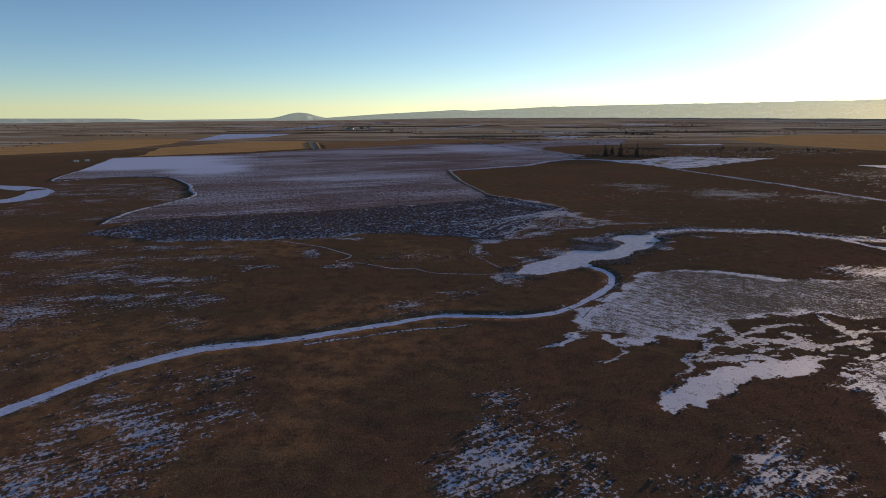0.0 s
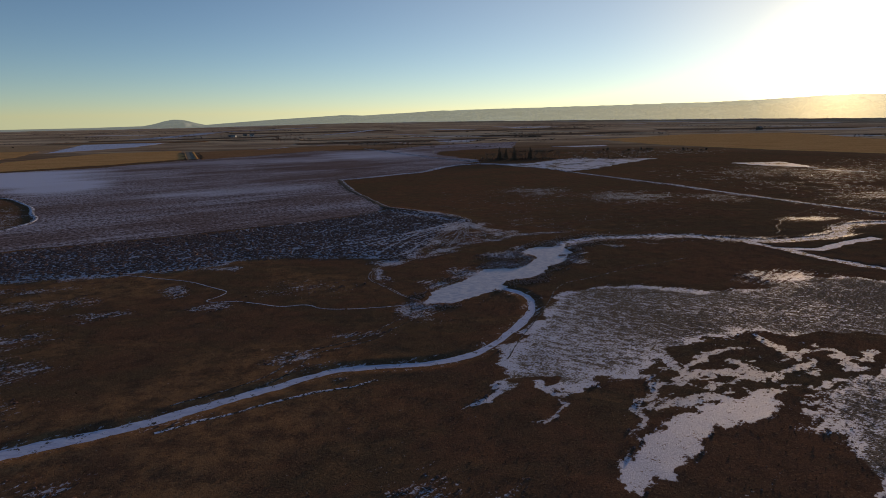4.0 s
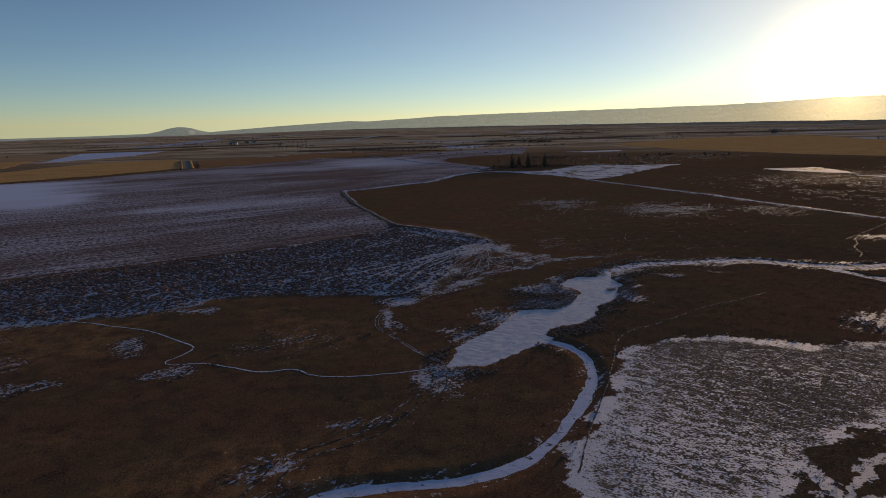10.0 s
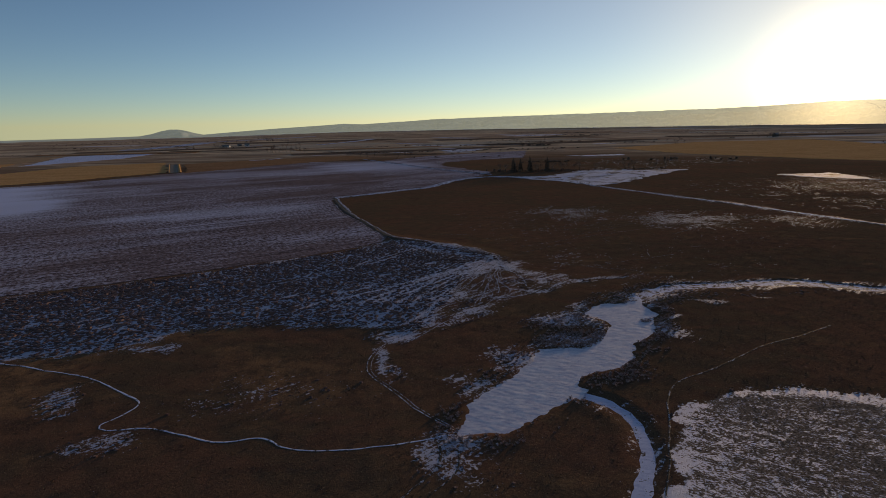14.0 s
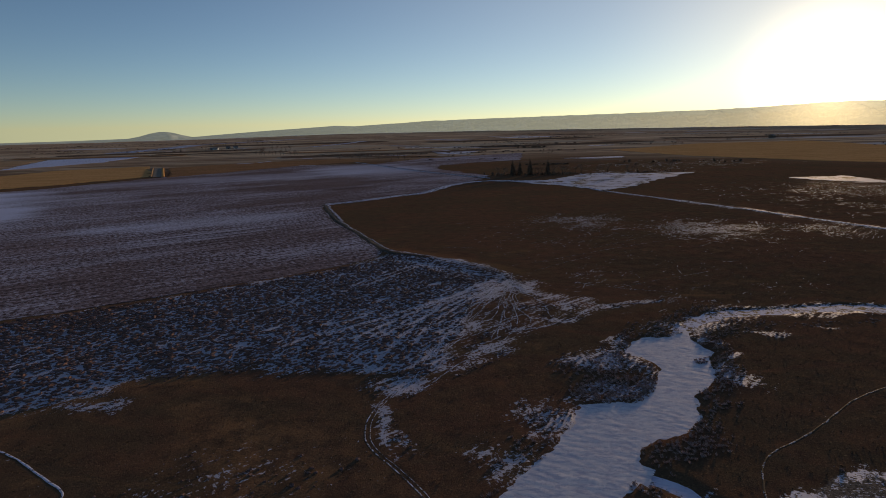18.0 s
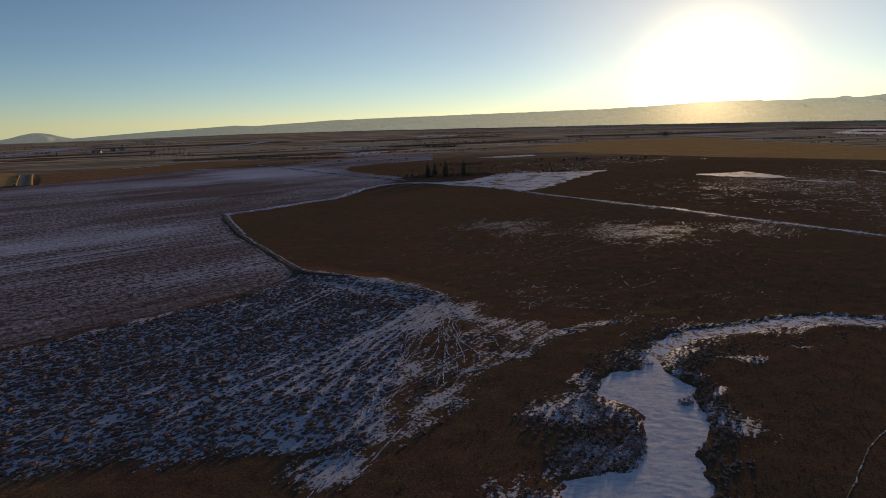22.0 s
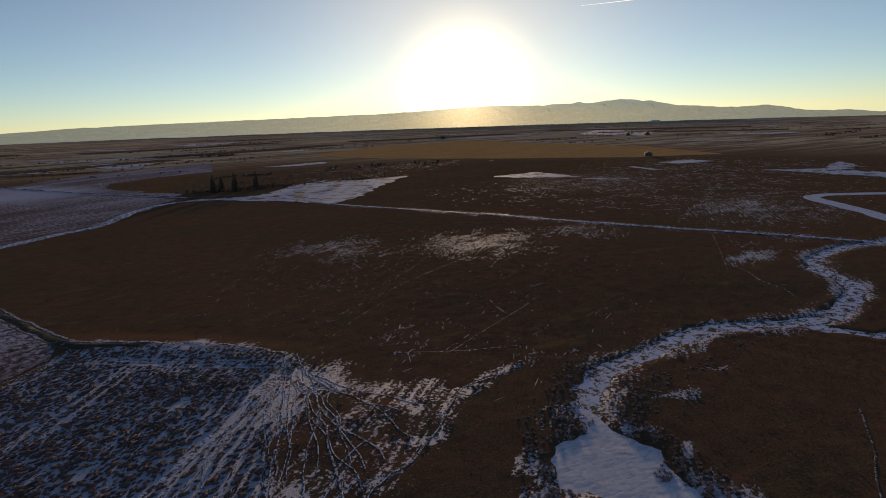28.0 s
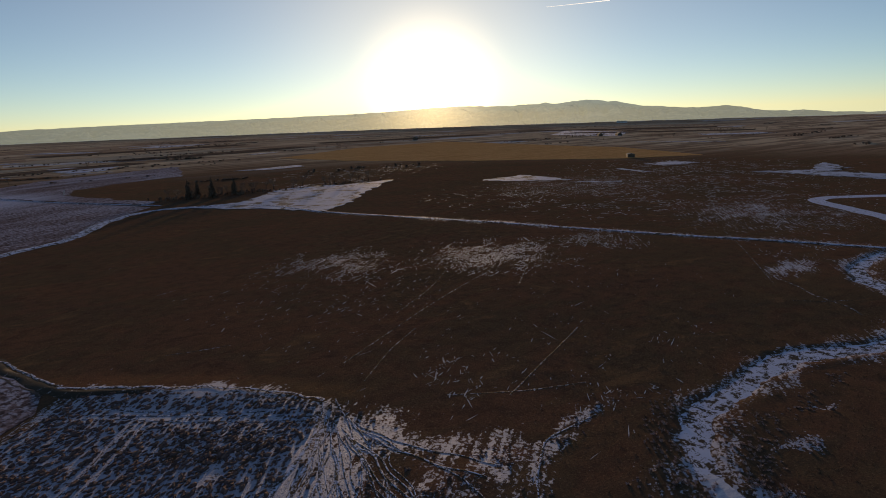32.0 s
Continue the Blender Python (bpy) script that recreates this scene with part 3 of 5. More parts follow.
def snow_cover(x, y):
    """How much old snow lies on the ground, from none to closed."""
    big = value_noise(x / 38, y / 38, 40, 3)
    wx, wy = x + (value_noise(x / 9, y / 9, 51) - 0.5) * 9, y + (value_noise(x / 9, y / 9, 52) - 0.5) * 9
    s = -0.06 + 0.15 * smooth(big, 0.5, 0.75)
    lay = lambda d, soft, amount: amount * smooth(d, soft, -soft)
    sage = area_distance(wx, wy, SAGE)
    u, v = x * 0.82 + y * 0.57, y * 0.82 - x * 0.57
    rows = value_noise(u / 10, v / 1.9, 62, 3) - 0.5
    s = np.maximum(s, lay(sage, 5, 0.72 + 0.30 * (value_noise(x / 22, y / 14, 61) - 0.5) + 0.20 * rows - 0.22 * smooth(x, -20, -70) * smooth(y, 262, 282)))
    fan = smooth(area_distance(wx, wy, FAN_GROUND), 2, -3) * smooth(np.hypot(x - 66, y - 290), 6, 16)
    s = s * (1 - fan) + fan * (0.37 + 0.42 * rows + 0.5 * (value_noise(x / 7, y / 7, 63, 2) - 0.5))
    for ring in SCRUB:
        s = np.maximum(s, lay(area_distance(wx, wy, ring), 6, 0.40 + 0.55 * (value_noise(x / 9, y / 6, 64, 3) - 0.5) + 0.22 * rows))
    s = np.maximum(s, lay(area_distance(wx, wy, BRUSH_WEST), 10, 0.26 + 0.60 * (value_noise(x / 26, y / 9, 65, 3) - 0.5) + 0.16 * rows))
    s = np.maximum(s, lay(area_distance(wx, wy, BRUSH_NOTCH), 8, 0.30 + 0.5 * (value_noise(x / 22, y / 12, 69, 3) - 0.5)))
    marsh = area_distance(wx, wy, MARSH) + 7 * (value_noise(x / 5, y / 2.6, 66, 3) - 0.5)
    s = np.maximum(s, lay(marsh, 3, 0.62 + 0.08 * smooth(marsh, -10, -3) + 0.08 * smooth(x, 78, 45) - 0.10 * smooth(x, 95, 150)))
    s = np.maximum(s, lay(area_distance(wx, wy, SNOW_MASS), 3, 0.70))
    holes = value_noise(wx / 6.5, wy / 4.5, 83, 3)
    s = np.maximum(s, lay(area_distance(wx, wy, STRANDS), 4, 0.72) * smooth(holes + 0.7 * (value_noise(x / 2.6, y / 1.6, 84, 2) - 0.5), 0.54, 0.36))
    tx, ty = x + (wx - x) * 0.4 + 3.2 * (value_noise(x / 2.4, y / 2.4, 67, 2) - 0.5), y + (wy - y) * 0.4 + 3.2 * (value_noise(x / 2.4, y / 2.4, 68, 2) - 0.5)
    s = np.maximum(s, lay(area_distance(tx, ty, TONGUE), 2.2, 1.0))
    for cx, cy, rx, ry, amount in ((-110, 139, 20, 14, 0.46), (-84, 172, 14, 4, 0.55), (-69, 150, 12, 9, 0.40), (-80, 200, 16, 6, 0.44), (-60, 186, 10, 4, 0.42), (-33, 187, 7, 6, 0.42), (-45, 206, 5, 7, 0.42), (-140, 205, 22, 12, 0.45),
                                   (6, 158, 9, 3, 0.40), (-8, 146, 8, 3, 0.40), (9, 78, 5, 2.5, 0.6), (47, 75, 5, 2, 0.6), (62, 226, 11, 6, 0.60), (58, 213, 8, 5, 0.52), (43, 205, 8, 11, 0.56), (30, 192, 6, 9, 0.46), (84, 212, 6, 8, 0.44),
                                   (134, 179, 17, 9, 0.52), (132, 390, 26, 24, 0.30), (180, 352, 34, 28, 0.32), (228, 330, 14, 22, 0.28),
                                   (90, 262, 16, 3, 0.36), (104, 230.5, 8, 1.4, 0.48), (122, 231.5, 10, 1.2, 0.45), (22, 172, 7, 9, 0.55), (14, 212, 4, 7, 0.50), (19, 225, 7, 7, 0.72), (13, 205, 2.5, 6, 0.55), (17, 205, 3, 5, 0.46), (80, 261, 7, 3, 0.50), (64, 254, 6, 2.5, 0.58), (68, 287, 6, 8, 0.42), (-38, 231, 9, 3, 0.5), (52, 249, 5, 2, 0.5), (42, 252, 9, 8, 0.52), (96, 241, 13, 7, 0.46),
                                   (225, 262, 20, 8, 0.5), (-10, 200, 26, 12, 0.22), (400, 450, 90, 90, 0.30), (330, 300, 70, 60, 0.34)):
        s = np.maximum(s, 1.2 * amount * smooth(np.hypot((wx - cx) / rx, (wy - cy) / ry), 1.5, 0.15))
    s = np.maximum(s, (0.38 + 0.12 * smooth(x, 86, 96)) * smooth(line_distance(wx, wy, CHANNEL_LINE), 9.5, 3.0))
    fringe = area_distance(wx, wy, POND_LINE)
    s = np.maximum(s, 0.52 * smooth(np.abs(fringe - 3.0), 4.5, 1.5) * smooth(value_noise(x / 7, y / 7, 98, 3), 0.36, 0.56) * smooth(y, 190, 204))
    s = np.maximum(s, 0.30 * smooth(line_distance(wx, wy, CREEK_LINE), 5, 2.0))
    s = np.maximum(s, 0.42 * smooth(line_distance(wx, wy, ROAD), 9, 2))
    calm = 1 - 0.65 * smooth(marsh, -2, -8)
    s = s + calm * smooth(s, 0.12, 0.4) * (0.34 * (value_noise(x / 3.4, y / 3.0, 95, 2) - 0.5) + 0.30 * (value_noise(x / 11, y / 8, 96, 2) - 0.5))
    for cx, cy, rx, ry in ((79, 130, 9, 3), (37, 126, 5, 2.2), (34, 115, 4, 3.5), (47, 114, 7, 5), (64, 122, 3, 2.5), (70, 116, 9, 2.6), (113, 130, 11, 5.5), (88, 122, 8, 3)):
        s = s * (1 - smooth(np.hypot((wx - cx) / rx, (wy - cy) / ry), 1.2, 0.8))
    for w, path in THREADS:
        s = np.maximum(s, 0.74 * smooth(line_distance(tx, ty, path), 0.7 * w + 0.8, 0.6 * w - 0.5))
    return s


def snow_depth(x, y):
    """How well the snow hides the grass that it lies in: thin among sagebrush and stems, closed on the marsh."""
    d = 0.64 + 0.22 * smooth(np.minimum(area_distance(x, y, MARSH), np.minimum(area_distance(x, y, SNOW_MASS), area_distance(x, y, TONGUE))), 4, -1)
    return d


def sedge_cover(x, y):
    """How thickly dead sedge stands in the snow of the marsh."""
    rim = np.minimum(area_distance(x, y, MARSH), area_distance(x, y, SNOW_MASS))
    u, v = x * 0.74 - y * 0.67, x * 0.67 + y * 0.74
    thick = 0.62 + 0.22 * smooth(x, 50, 90) + 0.55 * (value_noise(u / 16, v / 8, 19, 3) - 0.5) - 0.05 * smooth(y, 120, 100)
    return np.clip(thick, 0, 0.95) * smooth(rim + 6.0 * (value_noise(x / 6, y / 6, 23, 2) - 0.5) - 0.8 * smooth(y, 158, 170), -0.5, -4.5)


# ---------------------------------------------------------------- mesh helpers
def mesh_np(name, verts, faces, material, smooth_faces=False):
    """A mesh object from arrays of places and of equal-sided faces."""
    verts, faces = np.asarray(verts, np.float32), np.asarray(faces, np.int32)
    me = bpy.data.meshes.new(name)
    n = faces.shape[1]
    me.vertices.add(len(verts))
    me.vertices.foreach_set("co", verts.ravel())
    me.loops.add(faces.size)
    me.loops.foreach_set("vertex_index", faces.ravel())
    me.polygons.add(len(faces))
    me.polygons.foreach_set("loop_start", np.arange(0, faces.size, n, dtype=np.int32))
    me.polygons.foreach_set("use_smooth", np.full(len(faces), smooth_faces))
    me.update(calc_edges=True)
    me.materials.append(material)
    return new(name, me)


def part(name, bm, material, parent, label=""):
    me = bpy.data.meshes.new(name)
    bm.to_mesh(me)
    bm.free()
    me.materials.append(material)
    ob = new(name, me)
    ob.parent = parent
    return tagged(ob, label)


def ribbon(name, line, width, material, lift=0.05, pace=1.0, level=None, ragged=0.35, crown=0.0, seed=1, bend=0.0):
    """A strip along a smooth line, lying on the ground or level, with ragged edges."""
    c = np.array(curve_through(line, pace))
    d = np.gradient(c, axis=0)
    d /= np.linalg.norm(d, axis=1)[:, None] + 1e-9
    side = np.stack([-d[:, 1], d[:, 0]], 1)
    k = np.arange(len(c))
    c = c + side * (2 * bend * (value_noise(k * pace / 3.4, k * 0 + 0.5, seed + 9, 3) - 0.5))[:, None]
    rows = []
    across = (-1.0, -0.55, 0.0, 0.55, 1.0)
    for j, a in enumerate(across):
        w = width / 2 * (1 + ragged * 2 * (value_noise(k / 3.1 + 50 * j, k * 0 + seed, seed, 3) - 0.5))
        q = c + side * (a * w)[:, None]
        z = height(q[:, 0], q[:, 1]) + lift if level is None else np.full(len(q), level)
        z = z + crown * (1 - abs(a)) - (0.03 if abs(a) == 1 and level is None else 0)
        rows.append(np.column_stack([q, z]))
    v = np.stack(rows, 1).reshape(-1, 3)
    m = len(across)
    i = (np.arange(len(c) - 1)[:, None] * m + np.arange(m - 1)).ravel()
    return mesh_np(name, v, np.stack([i, i + m, i + m + 1, i + 1], 1), material, True)


def sheet(name, ring, z, material, ragged=0.0, pace=3.5, seed=1):
    """A level patch of land with a slightly uneven outline and a turned-down rim."""
    pts = []
    for (ax, ay), (bx, by) in zip(ring, ring[1:] + ring[:1]):
        n = max(1, int(math.hypot(bx - ax, by - ay) / pace))
        pts += [(ax + (bx - ax) * i / n, ay + (by - ay) * i / n) for i in range(n)]
    p = np.array(pts)
    p = p + ragged * np.stack([value_noise(p[:, 0] / 17, p[:, 1] / 17, seed) - 0.5, value_noise(p[:, 0] / 17, p[:, 1] / 17, seed + 5) - 0.5], 1) * 2
    p = p + ragged * np.stack([value_noise(p[:, 0] / 5, p[:, 1] / 5, seed + 11, 2) - 0.5, value_noise(p[:, 0] / 5, p[:, 1] / 5, seed + 13, 2) - 0.5], 1) * 1.5
    bm = bmesh.new()
    top = bm.faces.new([bm.verts.new((x, y, z)) for x, y in p])
    if top.normal.z < 0 or (top.normal_update() or top.normal.z < 0):
        top.normal_flip()
    rim = bmesh.ops.extrude_face_region(bm, geom=[top])
    bmesh.ops.translate(bm, vec=(0, 0, -0.3), verts=[g for g in rim["geom"] if isinstance(g, bmesh.types.BMVert)])
    bmesh.ops.triangulate(bm, faces=[f for f in bm.faces if len(f.verts) > 4])
    bmesh.ops.recalc_face_normals(bm, faces=bm.faces)
    me = bpy.data.meshes.new(name)
    bm.to_mesh(me)
    bm.free()
    me.materials.append(material)
    return new(name, me)


def scatter(name, shapes, x, y, z, size, tall, material, seed=1, lie=None):
    """Very many small growths, joined into one mesh."""
    rng = np.random.default_rng(seed)
    V, F, base = [], [], 0
    pick = rng.integers(0, len(shapes), len(x))
    turn = rng.uniform(0, 6.283, len(x)) if lie is None else radians(lie) + rng.normal(0, 0.3, len(x)) + 3.1416 * rng.integers(0, 2, len(x))
    for s, (sv, sf) in enumerate(shapes):
        k = np.nonzero(pick == s)[0]
        if not len(k):
            continue
        c, n = np.cos(turn[k])[:, None], np.sin(turn[k])[:, None]
        vx, vy, vz = (sv[:, i][None] for i in range(3))
        v = np.stack([(vx * c - vy * n) * size[k][:, None] + x[k][:, None], (vx * n + vy * c) * size[k][:, None] + y[k][:, None],
                      vz * tall[k][:, None] + z[k][:, None]], -1)
        V.append(v.reshape(-1, 3))
        F.append((sf[None] + (np.arange(len(k)) * len(sv))[:, None, None] + base).reshape(-1, 3))
        base += len(k) * len(sv)
    return mesh_np(name, np.concatenate(V), np.concatenate(F), material)


def clump_shape(seed, rings=3, sides=7, jag=0.35):
    """A low jagged dome of twigs."""
    rng = np.random.default_rng(seed)
    v, f = [], []
    for r in range(rings):
        a = r / rings * 1.45
        for s in range(sides):
            t = 6.283 * (s + 0.5 * (r % 2)) / sides
            k = 1 + jag * rng.uniform(-1, 1)
            v.append((math.cos(a) * math.cos(t) * 0.5 * k, math.cos(a) * math.sin(t) * 0.5 * k, math.sin(a) * k - (0.15 if r == 0 else 0)))
    v.append((0, 0, 1.0))
    for r in range(rings - 1):
        for s in range(sides):
            a, b, c, d = r * sides + s, r * sides + (s + 1) % sides, (r + 1) * sides + s, (r + 1) * sides + (s + 1) % sides
            f += [(a, b, d), (a, d, c)]
    for s in range(sides):
        f.append(((rings - 1) * sides + s, (rings - 1) * sides + (s + 1) % sides, len(v) - 1))
    return np.array(v), np.array(f)


def tuft_shape(seed, blades=9, spread=0.6):
    """Blades or twigs fanning up from one foot."""
    rng = np.random.default_rng(seed)
    v, f = [], []
    for b in range(blades):
        t, lean, w = rng.uniform(0, 6.283), rng.uniform(0.1, 1) * spread, 0.05 + 0.05 * rng.random()
        hgt = rng.uniform(0.6, 1.0)
        dx, dy = math.cos(t), math.sin(t)
        k = len(v)
        v += [(dx * 0.08 - dy * w, dy * 0.08 + dx * w, -0.05), (dx * 0.08 + dy * w, dy * 0.08 - dx * w, -0.05),
              (dx * lean * 0.6 + dy * w, dy * lean * 0.6 - dx * w, hgt * 0.65), (dx * lean, dy * lean, hgt)]
        f += [(k, k + 1, k + 2), (k, k + 2, k + 3)]
    return np.array(v), np.array(f)


# ---------------------------------------------------------------- the ground
def spread_axis(lo, hi, fine, far_lo, far_hi, growth=1.055):
    mid = list(np.arange(lo, hi, fine))
    out, s, v = [], fine, mid[-1]
    while v < far_hi:
        s *= growth
        v += s
        out.append(v)
    back, s, v = [], fine, lo
    while v > far_lo:
        s *= growth
        v -= s
        back.append(v)
    return np.array(back[::-1] + mid + out)


gx, gy = spread_axis(-110, 170, 0.6, -4700, 4700), spread_axis(58, 312, 0.6, -4700, 4700)
X, Y = np.meshgrid(gx, gy)
X, Y = X.ravel(), Y.ravel()
nx, ny = len(gx), len(gy)
idx = (np.arange(ny - 1)[:, None] * nx + np.arange(nx - 1)).ravel()
quads = np.stack([idx, idx + 1, idx + nx + 1, idx + nx], 1)
keep = np.hypot(X, Y)[quads].max(1) < 4010
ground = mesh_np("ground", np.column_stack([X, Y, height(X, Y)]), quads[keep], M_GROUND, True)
tagged(ground, "dark brown winter grassland with thin patches of old snow", "ground", kind="structure")
dist = np.hypot(X - 40, Y - 200)
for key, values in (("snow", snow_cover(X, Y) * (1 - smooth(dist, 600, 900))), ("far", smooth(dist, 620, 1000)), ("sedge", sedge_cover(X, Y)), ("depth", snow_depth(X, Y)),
                    ("rust", smooth(value_noise(X / 30, Y / 30, 77, 3), 0.45, 0.65) * smooth(Y, 320, 200) * smooth(X, 30, -20))):
    ground.data.attributes.new(key, "FLOAT", "POINT").data.foreach_set("value", values.astype(np.float32))

# frozen waters, each lower than its banks
def frozen(name, ring, material, label, cell=0.35):
    """A snow-covered ice sheet, with wind-blown dents, that runs in under its banks."""
    xs = np.arange(min(p[0] for p in ring) - 5, max(p[0] for p in ring) + 5, cell)
    ys = np.arange(min(p[1] for p in ring) - 5, max(p[1] for p in ring) + 5, cell)
    x, y = (a.ravel() for a in np.meshgrid(xs, ys))
    u, v = x * 0.74 - y * 0.67, x * 0.67 + y * 0.74
    z = WATER + (value_noise(u / 6, v / 2.6, 70, 2) - 0.5) * 0.03 + 0.05 * (1 - abs(2 * value_noise(u / 3.1, v / 0.8, 71, 4) - 1)) ** 5 * smooth(value_noise(x / 7, y / 7, 72, 2), 0.15, 0.5)
    i = (np.arange(len(ys) - 1)[:, None] * len(xs) + np.arange(len(xs) - 1)).ravel()
    f = np.stack([i, i + 1, i + len(xs) + 1, i + len(xs)], 1)
    d = area_distance(x, y, ring)
    f = f[d[f].max(1) < 2.8]
    used = np.unique(f)
    remap = np.zeros(len(x), int)
    remap[used] = np.arange(len(used))
    return tagged(mesh_np(name, np.column_stack([x, y, z])[used], remap[f], material, True), label, "pond", kind="structure")


frozen("pond", POND_LINE, M_POND, "frozen pond covered in wind-packed snow")
for name, line, w, mat, lift, label in (("creek", CREEK, 6.4, M_CREEK, -0.16, "narrow frozen creek filled with snow"),
                                  ("channel", CHANNEL, 13, M_CHANNEL, 0.0, "winding frozen channel with patchy snow"),
                                  ("channel_branch", BRANCH, 6.5, M_CHANNEL, 0.04, "side arm of the frozen channel with patchy snow"),
                                  ("channel_pool", SPUR_POOL, 9, M_CREEK, 0.02, "snow-covered pool beside the frozen channel")):
    tagged(ribbon(name, line, w, mat, level=WATER + lift, ragged=0.1), label, "creek", kind="structure")
for name, line, w, label in (("oxbow", OXBOW, 9, "snow-covered oxbow bend in the grassland"), ("river", RIVER, 16, "frozen river bend with snow")):
    tagged(ribbon(name, line, w, M_CREEK, level=0.05, pace=4, ragged=0.25), label, "river", kind="structure")

# trails, berms, road
for name, line, w, label in (("trail_winding", S_TRAIL, 0.34, "narrow winding cattle trail filled with snow"),
                             ("trail_sage_west", [(a - 0.35, b) for a, b in SAGE_TRAIL], 0.24, "vehicle rut filled with broken snow"),
                             ("trail_sage_east", [(a + 0.45, b - 0.2) for a, b in SAGE_TRAIL], 0.13, "vehicle rut filled with broken snow"),
                             ("trail_low", LOW_TRAIL, 0.4, "faint track with broken snow"),
                             ("trail_low_east", [(a + 2.6, b - 1.5) for a, b in LOW_TRAIL], 0.28, "faint second rut with broken snow"),
                             ("trail_bank", BANK_TRAIL, 0.3, "narrow snow-lined ditch along the marsh"),
                             ("trail_east", [(206, 262), (200, 255), (193, 249), (187, 240), (182, 236)], 0.5, "narrow winding trail with a little snow"),
                             ("trail_side", SIDE_TRAIL, 0.7, "thin strip of snow beside the creek")):
    tagged(ribbon(name, line, w, M_OLD if any(k in name for k in ("low", "bank", "trail_east")) else M_TRAIL if "winding" in name else M_TRACK, lift=0.02 if "sage" in name else 0.035, ragged=0.6, seed=len(line), bend=0.3), label, "trail", kind="structure")
# a fan of tyre and cattle tracks that run down from the ridge's end
FAN = (
    (0.45, [(66, 299), (55, 276), (44, 265), (37, 254), (27, 239)]), (0.45, [(61, 295), (53, 281), (44, 273), (37, 265), (29, 254), (24, 244)]),
    (0.5, [(61, 295), (56, 286), (52, 278), (45, 267), (42, 261), (34, 250), (27, 238)]), (0.45, [(64, 292), (59, 279), (55, 271), (48, 262), (45, 258), (38, 249), (30, 239)]),
    (0.35, [(61, 278), (53, 259), (49, 253), (42, 244)]), (0.4, [(49, 284), (40, 276), (34, 268), (24, 252), (17, 240)]),
    (0.6, [(94, 260), (82, 261), (76, 259), (63, 251), (54, 248), (49, 246), (37, 236), (29, 229), (21, 220)]), (0.4, [(56, 259), (40, 248), (28, 238), (20, 231)]),
    (1.7, [(61, 296), (52, 288), (44, 282), (31, 272), (20, 265), (6, 257)]),
    (1.1, [(60, 293), (49, 283), (41, 278), (32, 271), (22, 262), (12, 252)]), (0.5, [(38, 322), (27, 310), (17, 301), (2, 290), (-18, 280)]),
    (0.45, [(39, 319), (28, 307), (18, 298), (3, 287), (-17, 277)]), (0.9, [(33, 331), (46, 315), (61, 299)]), (0.7, [(32, 329.5), (45, 313.4), (60, 297.5)]),
    (0.7, [(31, 328), (44, 311.8), (59, 296)]), (0.4, [(30, 338), (2, 325), (-30, 309), (-60, 298)]))
thread = random.Random(77)
for k in range(16):
    u = (k + thread.uniform(0.1, 0.9)) / 16
    ex, ey = (8 + 34 * u / 0.6, 252 - 10 * u / 0.6) if u < 0.6 else (42 + 32 * (u - 0.6) / 0.4, 242 + 17 * (u - 0.6) / 0.4)
    c0, c1 = thread.uniform(0.04, 0.22), thread.uniform(0.7, 1.0)
    bow = thread.uniform(-2.5, 2.5)
    FAN += ((thread.uniform(0.25, 0.6), [(62 + (ex - 62) * q + bow * math.sin(3.14 * q) + thread.uniform(-0.5, 0.5), 294 + (ey - 294) * q + thread.uniform(-0.5, 0.5))
                                         for q in (c0 + (c1 - c0) * i / 4 for i in range(5))]),)
for n, (w, line) in enumerate(FAN):
    bent = [(px + 1.3 * (lattice(np.array([i]), np.array([n]), 3)[0] - 0.5), py + 1.3 * (lattice(np.array([i]), np.array([n]), 4)[0] - 0.5))
            for i, (px, py) in enumerate(curve_through(line, 4.5))]
    tagged(ribbon(f"trail_fan_{n + 1}", bent, w * 0.42 + 0.06, M_FAN if w > 0.65 else M_TRACK, lift=0.05, ragged=0.7, seed=30 + n), "tyre track filled with snow among sagebrush" if w > 0.65 else "thin winding track filled with snow", "trail", kind="structure")
OLD_TRACKS = ((78, 313, 164, 341), (53, 349, 66, 343), (82, 285, 104, 268), (75, 302, 103, 317),
              (184, 252, 194, 240), (108, 330, 150, 352), (150, 320, 214, 352), (90, 276, 130, 286), (203, 263, 272, 301))
for n, (x0, y0, x1, y1) in enumerate(OLD_TRACKS):
    line = [(x0, y0), ((x0 + x1) / 2 + 1.5 * math.sin(3 * n), (y0 + y1) / 2 + 1.5 * math.cos(2 * n)), (x1, y1)]
    tagged(ribbon(f"trail_old_{n + 1}", line, 0.3, M_OLD, lift=0.03, ragged=0.9, seed=60 + n), "faint old track holding a little snow", "trail", kind="structure")
tagged(ribbon("berm", BERM[:6], 3.4, M_BERM, lift=0.04, crown=0.16, ragged=0.7, seed=4, bend=1.0), "low earth berm dusted with snow along a field", "berm", kind="structure")
tagged(ribbon("ditch", [(a - 2.6, b - 0.8) for a, b in BERM[:5]], 0.8, M_DITCH, lift=0.10, ragged=0.6, seed=41, bend=0.8), "narrow dark ditch along a field's edge", "ditch", kind="structure")
for n, (lo, hi, shift, w) in enumerate(((0, 3, 2.2, 1.3), (2, 5, 1.2, 0.7), (4, 8, 0.4, 0.8))):
    tagged(ribbon(f"drift_{n + 1}", [(a + shift, b + 0.4) for a, b in BERM[lo:hi]], w, M_FAN, lift=0.16, ragged=0.95, seed=50 + n, bend=1.1),
           "broken drift of snow along the berm", "snow drift", kind="structure")
